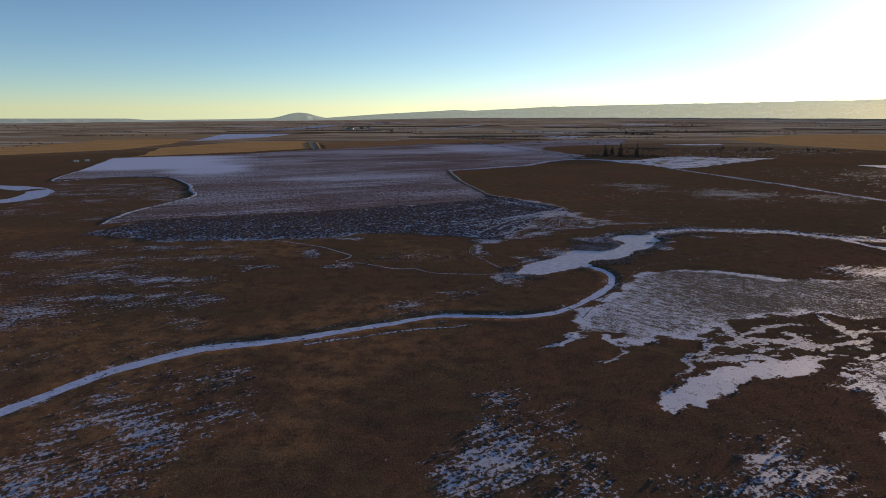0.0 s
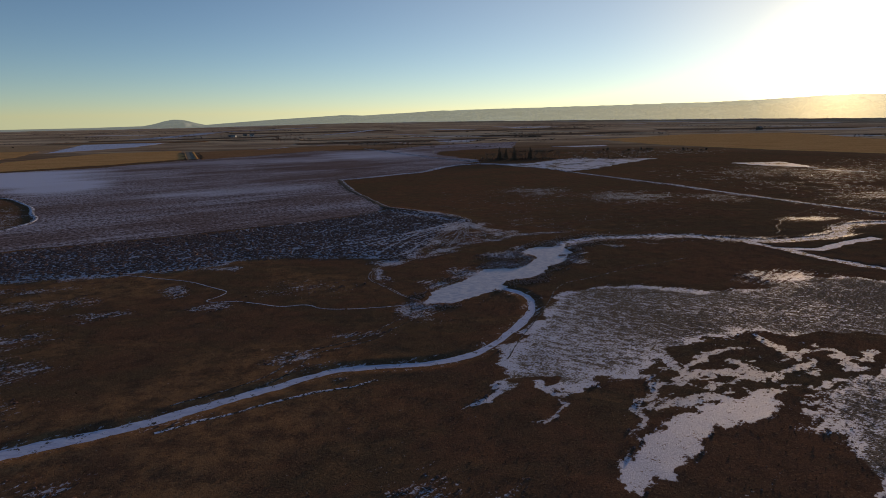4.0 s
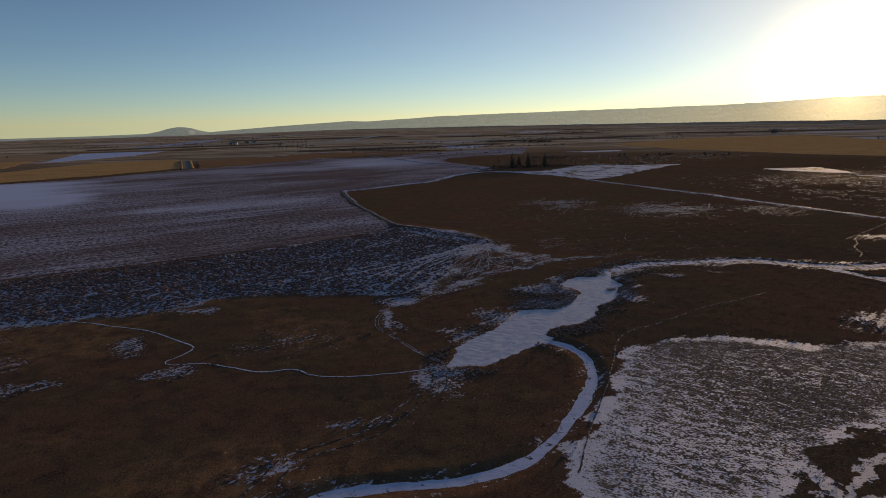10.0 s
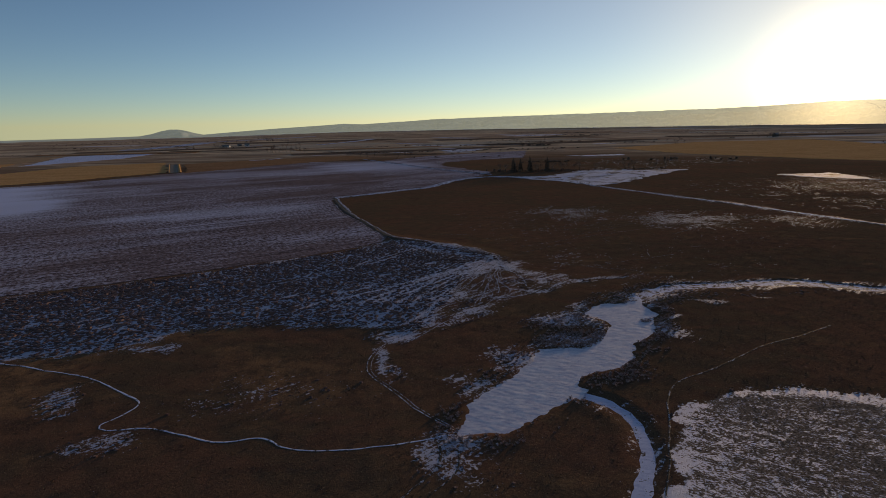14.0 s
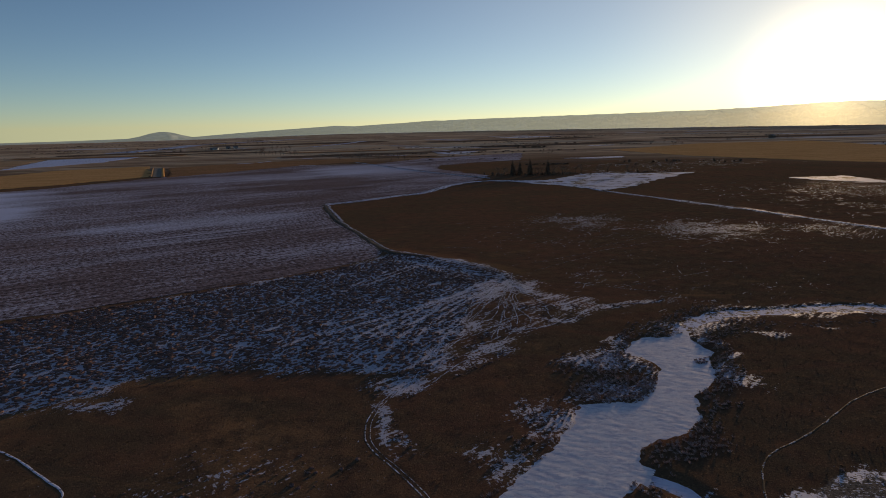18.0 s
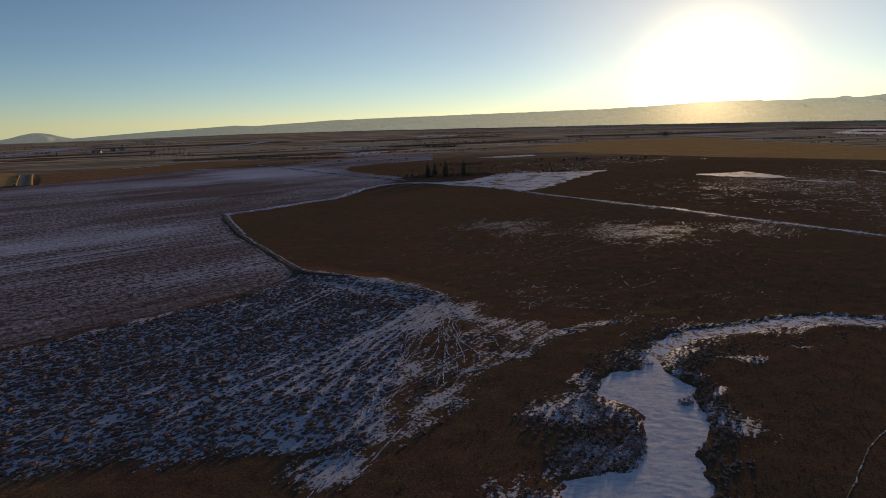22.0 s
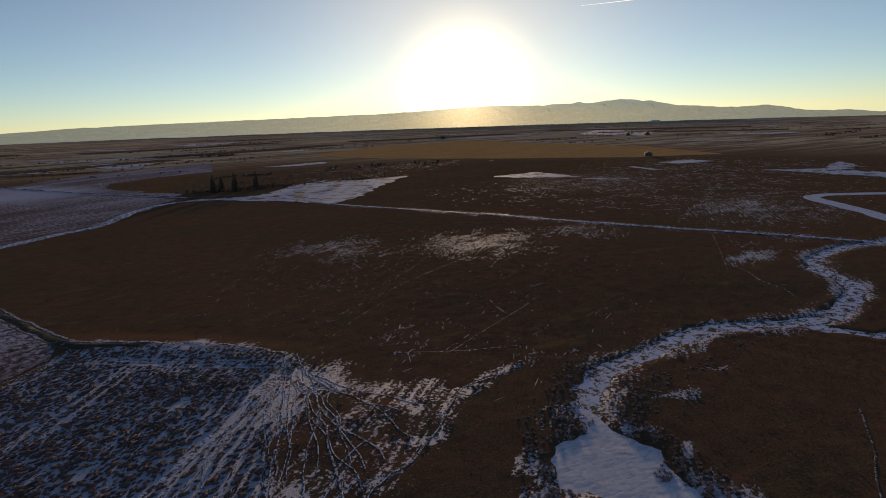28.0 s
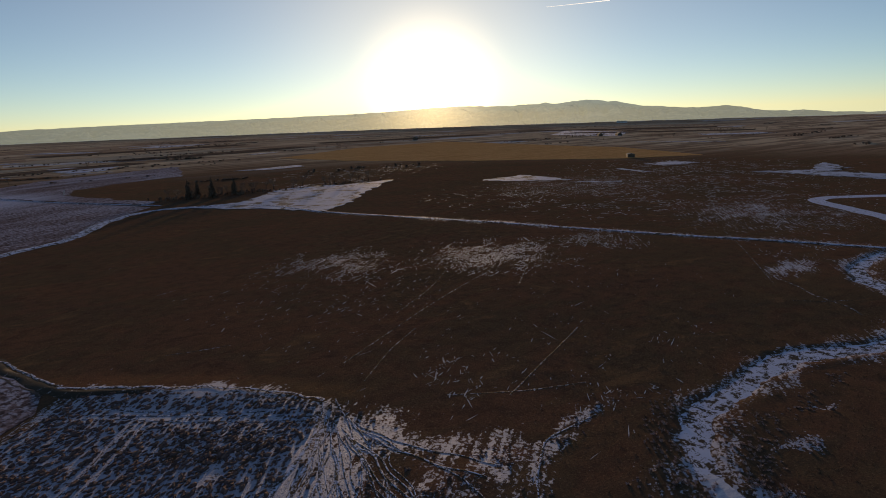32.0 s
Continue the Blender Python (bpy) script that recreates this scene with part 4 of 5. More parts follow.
tagged(ribbon("ditch_bank", BERM_FAR, 7, M_ROAD, lift=0.1, crown=0.3, pace=3, ragged=0.5, seed=5), "snowy ditch bank along the dark field", "berm", kind="structure")
tagged(ribbon("road", ROAD, 3.2, M_ROAD, lift=0.1, crown=0.15, pace=3, ragged=0.3, seed=6), "straight dirt farm road with snow on it", "road", kind="structure")

NOTCH = [(-154, 262), (-157, 295), (-148, 347), (-162, 380), (-178, 412), (-213, 455), (-255, 456), (-285, 432), (-313, 518), (-350, 630)]
tagged(ribbon("ditch_bank_west", NOTCH, 2.2, M_ROAD, lift=0.12, crown=0.2, pace=3, ragged=0.6, seed=15), "snowy ditch bank round rough grassland", "berm", kind="structure")

# a straight canal between the far fields
for name, shift, w, mat, label in (("canal", 0, 9, M_TUSSOCK, "straight dark canal between far fields"), ("canal_bank_west", -6, 1.6, M_TAN, "pale earth bank of the canal"),
                                   ("canal_bank_east", 6, 3.2, M_GOLD, "pale earth bank of the canal")):
    tagged(ribbon(name, [(-203 + shift, 945), (-184 + shift, 866), (-165 + shift, 788)], w, mat, lift=0.33, crown=0.0 if shift == 0 else 0.6, pace=8, ragged=0.1),
           label, "canal", kind="structure")

# fields and far snow
tagged(sheet("field_stubble", STUBBLE, 0.09, M_STUBBLE, 1.5), "grey ploughed field with snow dusting its furrows", "field", kind="structure")
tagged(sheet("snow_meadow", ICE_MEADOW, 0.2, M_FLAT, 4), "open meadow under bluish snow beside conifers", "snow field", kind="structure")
tagged(ribbon("ditch_bank_north", [(156, 632), (131, 689), (100, 772), (67, 886), (52, 930)], 3.0, M_ROAD, lift=0.1, crown=0.3, pace=4, ragged=0.6, seed=16),
       "snowy ditch bank between two ploughed fields", "berm", kind="structure")
FIELDS = (
    ("field_stubble_north", [(153, 646), (134, 689), (103, 772), (71, 884), (79, 893), (156, 975), (234, 1007), (330, 1046), (266, 874), (191, 850), (147, 819), (131, 778), (142, 730), (160, 665)],
     M_STUBBLE, "grey-brown ploughed field beyond a ditch"),
    ("field_golden_west", [(-513, 690), (-469, 736), (-423, 788), (-419, 920), (-500, 1270), (-638, 1164), (-583, 976), (-614, 830), (-760, 800), (-700, 600)], M_GOLD, "golden cut grain field"),
    ("field_golden_mid", [(-340, 668), (-384, 822), (-329, 965), (-226, 996), (-173, 800), (-256, 722)], M_GOLD, "golden stubble field beside a canal"),
    ("field_white_west", [(-418, 1005), (-470, 1290), (-318, 1370), (-336, 1149)], M_CREEK, "flat field covered with snow"),
    ("field_golden_far", [(-900, 1000), (-800, 1300), (-480, 1300), (-450, 1080)], M_TAN, "pale tan stubble field"),
    ("field_golden_east", [(491, 1056), (755, 1197), (1000, 1180), (898, 842), (851, 659), (721, 484), (645, 545), (560, 692), (497, 853)], M_GOLD, "golden round cut grain field"),
    ("snow_pan_a", [(382, 536), (438, 534), (418, 472), (400, 495)], M_FLAT, "shallow pan filled with snow"),
    ("snow_pan_b", [(407, 460), (414, 455), (430, 432), (424, 430)], M_FLAT, "narrow pan filled with snow"),
    ("snow_pan_c", [(579, 487), (628, 483), (616, 447), (572, 463)], M_FLAT, "shallow pan filled with snow"),
    ("snow_pan_d", [(521, 487), (526, 485), (508, 450), (502, 453)], M_FLAT, "narrow pan filled with snow"),
    ("snow_pan_e", [(543, 374), (570, 338), (650, 349), (608, 318), (564, 325), (553, 279), (516, 273), (527, 316)], M_FLAT, "forked frozen pool under snow"),
    ("field_brown_canal", [(-151, 782), (-190, 940), (-97, 1003), (38, 1034), (65, 948), (-37, 893), (-95, 826)], M_RUST, "rusty brown field beside a canal"),
    ("field_white_east", [(1348, 1131), (1733, 1330), (1550, 1008), (1251, 878)], M_FLAT, "far field covered with snow"),
    ("snow_pan_f", [(197, 1148), (254, 1196), (287, 1161), (240, 1068), (207, 1074)], M_FLAT, "far pan covered with snow"),
    ("snow_pan_g", [(329, 878), (416, 880), (409, 852), (358, 850)], M_FLAT, "strip of snow in the plain"),
)
for n, (name, ring, mat, label) in enumerate(FIELDS):
    tagged(sheet(name, ring, 0.12 + 0.01 * n, mat, 5, seed=n), label, "field", kind="structure")
# long thin strips of stubble, bare earth and snow across the far plain: two ends and a depth
M_PALE = field_material("pale_stubble", (0.40, 0.31, 0.23), (0.56, 0.45, 0.34), 5, 0.0, 0.2)
M_EARTH = field_material("bare_earth", (0.085, 0.062, 0.052), (0.14, 0.10, 0.085), 5, 0.0, 0.2)
STRIPS_A = ((M_FLAT, -438, 1534, -378, 2100, 60), (M_PALE, -113, 1446, 117, 1652, 180), (M_PALE, -226, 1582, 56, 1531, 70), (M_FLAT, 597, 1985, 787, 2069, 120),
            (M_PALE, 556, 1394, 779, 1299, 70), (M_FLAT, 531, 1225, 592, 1248, 25), (M_PALE, 859, 1375, 1088, 1323, 60), (M_PALE, 1066, 2075, 1462, 1911, 120), (M_PALE, 2430, 1893, 2445, 1116, 260))
STRIPS_B = ((M_PALE, 2024, 1251, 2056, 1042, 120), (M_FLAT, 1319, 723, 1395, 612, 80), (M_FLAT, 663, 2103, 775, 2030, 90), (M_FLAT, 346, 2010, 437, 1847, 60), (M_PALE, 258, 1544, 396, 1330, 80),
            (M_FLAT, 168, 1542, 254, 1432, 30), (M_PALE, -831, 1127, -810, 1225, 90), (M_PALE, 7, 1208, 269, 1280, 60), (M_PALE, 12, 2022, 239, 2080, 80), (M_PALE, 223, 1458, 696, 1555, 90),
            (M_FLAT, 999, 711, 1030, 568, 14), (M_PALE, -347, 1678, -31, 1763, 90))
STRIPS_C = ((M_EARTH, -60, 1130, 330, 1200, 60), (M_EARTH, 330, 1330, 760, 1400, 80), (M_EARTH, -520, 1450, -120, 1560, 60), (M_EARTH, 900, 1560, 1400, 1420, 90), (M_EARTH, 1480, 1150, 1600, 700, 80),
            (M_EARTH, -300, 1900, 200, 1930, 120), (M_EARTH, 300, 1750, 800, 1800, 100), (M_EARTH, 1700, 1500, 1900, 900, 110))
STRIPS_D = ((M_CREEK, -109, 978, -88, 990, 7), (M_CREEK, -22, 896, -2, 887, 5), (M_CREEK, -83, 993, -68, 1018, 6), (M_CREEK, -22, 1066, -8, 1059, 7), (M_CREEK, 112, 1097, 140, 1062, 8),
            (M_CREEK, 205, 1188, 240, 1196, 14), (M_FLAT, -440, 1549, -399, 1597, 18), (M_FLAT, -368, 1548, -295, 1562, 14), (M_FLAT, -194, 1595, -164, 1648, 16), (M_FLAT, -364, 2138, -60, 2700, 40),
            (M_FLAT, -22, 1586, 144, 2031, 26), (M_RUST, -560, 1360, -250, 1330, 40), (M_EARTH, -320, 1395, -60, 1360, 26), (M_RUST, -60, 1290, 230, 1300, 34), (M_EARTH, 40, 1090, 180, 1020, 16))
for n, (mat, x0, y0, x1, y1, deep) in enumerate(STRIPS_A + STRIPS_B + STRIPS_C + STRIPS_D):
    line = [(x0, y0), ((x0 + x1) / 2 + 0.03 * (y1 - y0), (y0 + y1) / 2 - 0.03 * (x1 - x0)), (x1, y1)]
    label = {"pale_stubble": "pale far strip of stubble", "bare_earth": "dark far strip of bare earth", "rust_stubble": "rusty far strip of dry grass"}.get(mat.name, "far strip of snow on the plain")
    tagged(ribbon(f"field_strip_{n + 1}", line, deep, mat, lift=0.30 + 0.012 * n, pace=25, ragged=0.25, seed=80 + n), label, "field", kind="structure")


# ---------------------------------------------------------------- hills round the plain
CREST = [(-180, 40), (-110, 40), (-90, 10), (-79, 6), (-76, 14), (-73.7, 33), (-72.5, 30), (-70.5, 46), (-68.3, 79), (-65.3, 70), (-61.5, 96), (-59.2, 130),
         (-56.7, 155), (-54.5, 140), (-53.4, 136), (-52.9, 145), (-52.2, 138), (-49.6, 128), (-45, 140), (-41.3, 128), (-38.2, 116), (-34.4, 106), (-26.8, 96),
         (-19, 86), (-14, 80), (-9.5, 70), (-3.2, 45), (-1.5, 51), (0.5, 42), (5, 24), (9, 4), (10.8, -6), (11.6, 9), (12.2, 24), (12.8, 33), (13.4, 34), (14.1, 24), (14.9, 6), (15.8, -7), (20, -12), (26, -13),
         (27.5, -2), (36, 4), (60, 10), (180, 40)]


def hills():
    az = np.arange(-180, 180.01, 0.15)
    crest = np.interp(az, [p[0] for p in CREST], [p[1] for p in CREST])
    rad = np.linspace(3950, 4640, 36)
    A, R = np.meshgrid(az, rad)
    k = (R - rad[0]) / (rad[-1] - rad[0])
    base = -16.0 * smooth(-A, 4, -14) * smooth(R, 1800, 4600) - 2
    n = value_noise(A * 1.6, R / 260, 5, 4)
    top = np.interp(A, az, crest) + (value_noise(A * 1.3, A * 0 + 3.5, 44, 5) - 0.5) * (8 * smooth(-A, 0, 12) + 7 * smooth(-A, 44, 52))
    rise = smooth(k + (n - 0.5) * 0.35, 0.25, 0.97)
    z = base + (top - base) * np.where(k > 0.97, 1, rise * (0.75 + 0.5 * (n - 0.5)))
    z = z + (value_noise(A * 9, R / 50, 15, 2) - 0.5) * 0.9 * k * smooth(k, 0.85, 0.6)
    z = np.maximum.accumulate(z, axis=0)
    v = np.column_stack([(-R * np.sin(np.radians(A))).ravel(), (R * np.cos(np.radians(A))).ravel(), z.ravel()])
    m = len(az)
    i = (np.arange(len(rad) - 1)[:, None] * m + np.arange(m - 1)).ravel()
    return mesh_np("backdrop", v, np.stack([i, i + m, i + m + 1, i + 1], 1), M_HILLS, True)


# pale blue hill colours and see-through mix imitate distance haze
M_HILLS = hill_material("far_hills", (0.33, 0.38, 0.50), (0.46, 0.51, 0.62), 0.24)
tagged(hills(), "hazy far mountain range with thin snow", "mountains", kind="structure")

# ---------------------------------------------------------------- growth
rng = np.random.default_rng(7)


def sow(ring, count, gap_noise=None, margin=0.0):
    x0, x1 = min(p[0] for p in ring), max(p[0] for p in ring)
    y0, y1 = min(p[1] for p in ring), max(p[1] for p in ring)
    x, y = rng.uniform(x0, x1, count), rng.uniform(y0, y1, count)
    ok = area_distance(x, y, ring) < margin
    if gap_noise:
        ok &= value_noise(x / gap_noise, y / gap_noise, 91, 2) > 0.40
    return x[ok], y[ok]


# the brush stands evenly spaced in loose rows
along, over = (g.ravel() for g in np.meshgrid(np.arange(-40, 260, 1.0), np.arange(120, 390, 0.82)))
along, over = along + rng.normal(0, 0.5, len(along)), over + rng.normal(0, 0.3, len(along))
x, y = along * 0.857 - over * 0.515, along * 0.515 + over * 0.857
ok = (area_distance(x, y, SAGE) < -0.5 - 6 * rng.random(len(x)) ** 2) & (value_noise((x * 0.82 + y * 0.57) / 11, (y * 0.82 - x * 0.57) / 2.4, 91, 2) > 0.20) & ((area_distance(x, y, FAN_GROUND) > 0) | (value_noise(x / 4, y / 4, 92, 2) > 0.66)) & (line_distance(x, y, BERM[4:]) > 1.4)
for w, line in FAN:
    ok &= line_distance(x, y, line) > 0.35 + w / 3
x, y = x[ok], y[ok]
z = height(x, y)
s = np.clip(rng.lognormal(-0.36, 0.30, len(x)), 0.3, 1.2) * (1 - 0.42 * smooth(area_distance(x, y, FAN_GROUND), 2, -1))
tagged(scatter("sagebrush", [(v * (1.5, 0.8, 1.0), f) for v, f in (clump_shape(i) for i in range(6))], x, y, z - 0.05, s, s * rng.uniform(0.28, 0.48, len(x)), M_SAGE, 3, lie=31),
       "low dark sagebrush clumps standing in thin snow", "sagebrush", kind="stuff")
x, y = np.append(rng.uniform(-190, 130, 90000), rng.uniform(-290, -148, 14000)), np.append(rng.uniform(55, 262, 90000), rng.uniform(262, 460, 14000))
lying = snow_cover(x, y)
ok = (rng.random(len(x)) < 0.42 * smooth(lying, 0.12, 0.42)) & (area_distance(x, y, MARSH) > 0.5) & (area_distance(x, y, SAGE) > 0) & (area_distance(x, y, POND_LINE) > 9) & (area_distance(x, y, STUBBLE) > 1)
for ring in (TONGUE, STRANDS, SNOW_MASS):
    ok &= area_distance(x, y, ring) > 0.3
for path, gap in ((CREEK_LINE, 2.6), (CHANNEL_LINE, 9), (S_TRAIL, 2), (SAGE_TRAIL, 2)):
    ok &= line_distance(x, y, path) > gap
x, y = x[ok], y[ok]
s = np.clip(rng.lognormal(-0.86, 0.36, len(x)), 0.2, 0.8)
tagged(scatter("low_scrub", [clump_shape(i + 40, 3, 6, 0.45) for i in range(6)], x, y, height(x, y) - 0.05, s, s * rng.uniform(0.22, 0.42, len(x)), M_SAGE, 9),
       "low dark scrub scattered over patchy snow", "scrub", kind="stuff")
x1, y1 = sow(MARSH, 62000)
x2, y2 = sow(SNOW_MASS, 14000)
x, y = np.concatenate([x1, x2]), np.concatenate([y1, y2])
some = rng.random(len(x)) < 0.45 * sedge_cover(x, y)
x, y = x[some], y[some]
s = rng.uniform(0.16, 0.36, len(x))
tagged(scatter("marsh_tussocks", [clump_shape(i + 20, 2, 6) for i in range(5)], x, y, height(x, y) - 0.03, s, s * 0.12, M_TUSSOCK, 4),
       "dark sedge tussocks dotting a snowy marsh", "tussocks", kind="stuff")
MEADOW = [(-110, 60), (170, 60), (230, 230), (190, 330), (90, 300), (70, 250), (-110, 240)]
x, y = sow(MEADOW, 60000)
open_ground = (area_distance(x, y, POND_LINE) > 1) & (line_distance(x, y, CREEK_LINE) > 3) & (line_distance(x, y, CHANNEL_LINE) > 5)
open_ground &= (area_distance(x, y, TONGUE) > 0) & (area_distance(x, y, MEADOW) < -30 * rng.random(len(x)))
x, y = x[open_ground], y[open_ground]
s = rng.uniform(0.3, 0.75, len(x))
tagged(scatter("dry_grass", [tuft_shape(i, 6) for i in range(6)], x, y, height(x, y) - 0.05, s, s * 0.28, M_GRASS, 5),
       "tufts of dry brown winter grass", "grass", kind="stuff")


# thin wisps of snow blown into lines in the grass
def wisps(name, beds, label):
    r = np.random.default_rng(13)
    V, F, base = [], [], 0
    for cx, cy, rx, ry, count, length, width in beds:
        a, q = r.uniform(0, 6.283, count), np.sqrt(r.uniform(0, 1, count)) * r.uniform(0.5, 1.25, count)
        x, y = cx + rx * q * np.cos(a), cy + ry * q * np.sin(a)
        ok = value_noise(x / 11, y / 11, 55, 3) > 0.44
        x, y = x[ok], y[ok]
        n = len(x)
        t = np.radians(r.normal(30, 24 if width < 0.56 else 80, n))
        half, w = length * r.lognormal(-0.3, 0.6, n) / 2, width * r.uniform(0.3, 1.0, n) / 2
        pts = []
        for u, v in ((-1, 0), (-0.45, 1), (0.4, 0.8), (1, 0.1), (0.45, -0.9), (-0.35, -1)):
            k = v * w * r.uniform(0.5, 1.4, n)
            px, py = x + np.cos(t) * half * u - np.sin(t) * k, y + np.sin(t) * half * u + np.cos(t) * k
            pts.append(np.stack([px, py, height(px, py) + 0.03], 1))
        V.append(np.stack(pts, 1).reshape(-1, 3))
        f = np.array([(0, 5, 1), (1, 5, 4), (1, 4, 2), (2, 4, 3)])
        F.append((f[None] + (np.arange(n) * 6)[:, None, None] + base).reshape(-1, 3))
        base += n * 6
    return tagged(mesh_np(name, np.concatenate(V), np.concatenate(F), M_WISP), label, "snow", kind="stuff")


wisps("snow_wisps", (
    (132, 390, 26, 24, 1100, 2.2, 0.42), (182, 352, 32, 28, 2200, 2.2, 0.48), (226, 335, 14, 20, 500, 2.4, 0.45), (130, 330, 80, 70, 560, 1.7, 0.24), (112, 372, 40, 40, 200, 2.4, 0.28), (86, 288, 22, 14, 160, 2.0, 0.30),
    (420, 380, 130, 120, 2600, 4.0, 0.9), (330, 420, 70, 90, 900, 3.6, 0.9), (560, 420, 110, 120, 1500, 5.0, 1.3), (330, 300, 50, 40, 400, 3.0, 0.8),
    (300, 640, 60, 40, 300, 7.0, 1.2), (400, 720, 120, 70, 420, 8.0, 1.5),
    (250, 265, 30, 18, 250, 2.5, 0.5), (110, 262, 40, 10, 240, 1.6, 0.3), (-190, 380, 60, 40, 300, 5.0, 1.0)),
    "thin wisps of snow lying in the dry grass")


# ---------------------------------------------------------------- shrubs by the water
def shrub_mesh(seed):
    v, f = tuft_shape(seed, 48, 0.75)
    me = bpy.data.meshes.new("willow_shrub")
    me.from_pydata([tuple(p) for p in v], [], [tuple(int(i) for i in t) for t in f])
    me.materials.append(M_WILLOW)
    return me


def at_height(x, y):
    return float(height(np.array([x]), np.array([y]))[0])


BANK_SPOTS = ((108, 236, 8, 2.2, 24), (122, 234, 7, 2.2, 18), (96, 233, 5, 2.5, 14), (136, 232, 7, 2, 12))
SHRUBS = [shrub_mesh(100 + i) for i in range(5)]
pick = random.Random(11)
SHRUB_SPOTS = ((58, 214, 8, 5, 60), (84, 218, 4, 5, 22), (72, 203, 5, 3, 22), (57, 191, 6, 3, 20), (42, 207, 4, 4, 22), (35, 198, 4, 4, 14),
               (80, 242, 6, 4, 20), (66, 230, 5, 4, 18), (80, 222.5, 1.2, 1.2, 5), (32, 179, 7, 2, 10))
for cx, cy, rx, ry, count in SHRUB_SPOTS + BANK_SPOTS:
    for _ in range(int(count * 1.05)):
        a, r = pick.uniform(0, 6.283), math.sqrt(pick.random())
        px, py = cx + rx * r * math.cos(a), cy + ry * r * math.sin(a)
        gz = at_height(px, py)
        if gz < WATER - 0.05:
            continue
        ob = new("willow_shrub", pick.choice(SHRUBS))
        k = pick.uniform(0.4, 0.9)
        ob.matrix_basis = pose(px, py, gz - 0.05, 0, 0, pick.uniform(0, 360)) @ Matrix.Diagonal((k, k, k * pick.uniform(0.6, 0.9) * (0.32 if cx > 90 else 0.5), 1))
        if cx > 90:
            tagged(ob, "bare reddish willow shrub on the frozen channel's bank", "shrub", "shrubs along the channel")
        else:
            tagged(ob, "bare reddish willow shrub on the pond's edge", "shrub", "shrubs round the pond")


# a haze of thin stems between the shrubs, thickest on the islet and along the water
x, y = rng.uniform(20, 132, 60000), rng.uniform(172, 262, 60000)
edge, bank = area_distance(x, y, POND_LINE), line_distance(x, y, CHANNEL_LINE)
dense = smooth(np.abs(edge - 2.5), 4.5, 0.5) * smooth(value_noise(x / 6, y / 6, 97, 2), 0.35, 0.6) * 0.3
dense = np.maximum(dense, 0.5 * smooth(np.hypot((x - 59) / 11, (y - 213) / 6), 1.1, 0.7))
dense = np.maximum(dense, 0.3 * smooth(np.hypot((x - 62) / 12, (y - 223) / 6), 1.2, 0.5))
dense = np.maximum(dense, 0.3 * smooth(np.hypot((x - 58) / 8, (y - 191.5) / 3.5), 1.2, 0.6))
dense = np.maximum(dense, 0.16 * smooth(np.abs(bank - 6), 4, 1) * smooth(x, 116, 98))
dense = np.maximum(dense, 0.6 * smooth(np.hypot(x - 81.2, y - 220.7), 2.4, 1.2))
ok = (rng.random(len(x)) < dense) & ((edge > 0.4) | (np.hypot(x - 81.2, y - 220.7) < 1.4)) & (line_distance(x, y, CREEK_LINE) > 2.2)
x, y = x[ok], y[ok]
s = rng.uniform(0.35, 0.8, len(x))
tagged(scatter("willow_thicket", [tuft_shape(140 + i, 16, 0.8) for i in range(6)], x, y, np.maximum(height(x, y), WATER) - 0.05, s, s * rng.uniform(0.4, 0.8, len(x)), M_WILLOW, 12),
       "thin bare reddish willow stems round the frozen pond", "shrubs", kind="stuff")


# ---------------------------------------------------------------- trees
def tube(bm, a, b, ra, rb, sides=6):
    a, b = Vector(a), Vector(b)
    ax = (b - a).normalized()
    u = ax.orthogonal().normalized()
    w = ax.cross(u)
    rings = []
    for p, r in ((a, ra), (b, rb)):
        rings.append([bm.verts.new(p + (u * math.cos(6.2832 * i / sides) + w * math.sin(6.2832 * i / sides)) * r) for i in range(sides)])
    for i in range(sides):
        j = (i + 1) % sides
        bm.faces.new((rings[0][i], rings[0][j], rings[1][j], rings[1][i]))


def conifer(seed, tall):
    """A dark spruce: a tapered trunk and drooping sprays of needles in whorls."""
    r = random.Random(seed)
    tree = new("conifer_tree")
    bm = bmesh.new()
    tube(bm, (0, 0, -0.3), (0.1, 0, tall * 0.55), 0.26, 0.14, 8)
    tube(bm, (0.1, 0, tall * 0.55), (0.05, 0.05, tall), 0.14, 0.02, 8)
    part("trunk", bm, M_BARK, tree)
    bm = bmesh.new()
    levels = 26
    for k in range(levels):
        h = tall * (0.08 + 0.90 * k / levels)
        reach = tall * 0.24 * (1 - k / levels) ** 0.85 + 0.25
        for _ in range(11):
            a, l = r.uniform(0, 6.283), reach * r.uniform(0.55, 1.1)
            d, side = Vector((math.cos(a), math.sin(a), 0)), Vector((-math.sin(a), math.cos(a), 0))
            p0, p1 = Vector((0.05, 0, h + 0.15)), Vector((0.05, 0, h)) + d * l * 0.55
            p2 = Vector((0.05, 0, h - l * r.uniform(0.2, 0.45))) + d * l
            w = 0.16 * l + 0.12
            q = [bm.verts.new(v) for v in (p0, p1 + side * w, p2, p1 - side * w, p1 - Vector((0, 0, 0.35 * w + 0.2)))]
            bm.faces.new((q[0], q[1], q[2])), bm.faces.new((q[0], q[2], q[3])), bm.faces.new((q[1], q[4], q[2])), bm.faces.new((q[3], q[2], q[4]))
    part("crown", bm, M_NEEDLE, tree)
    return tagged(tree, "dark brownish spruce beside the snowy meadow", "tree", "conifers by the snowy meadow")


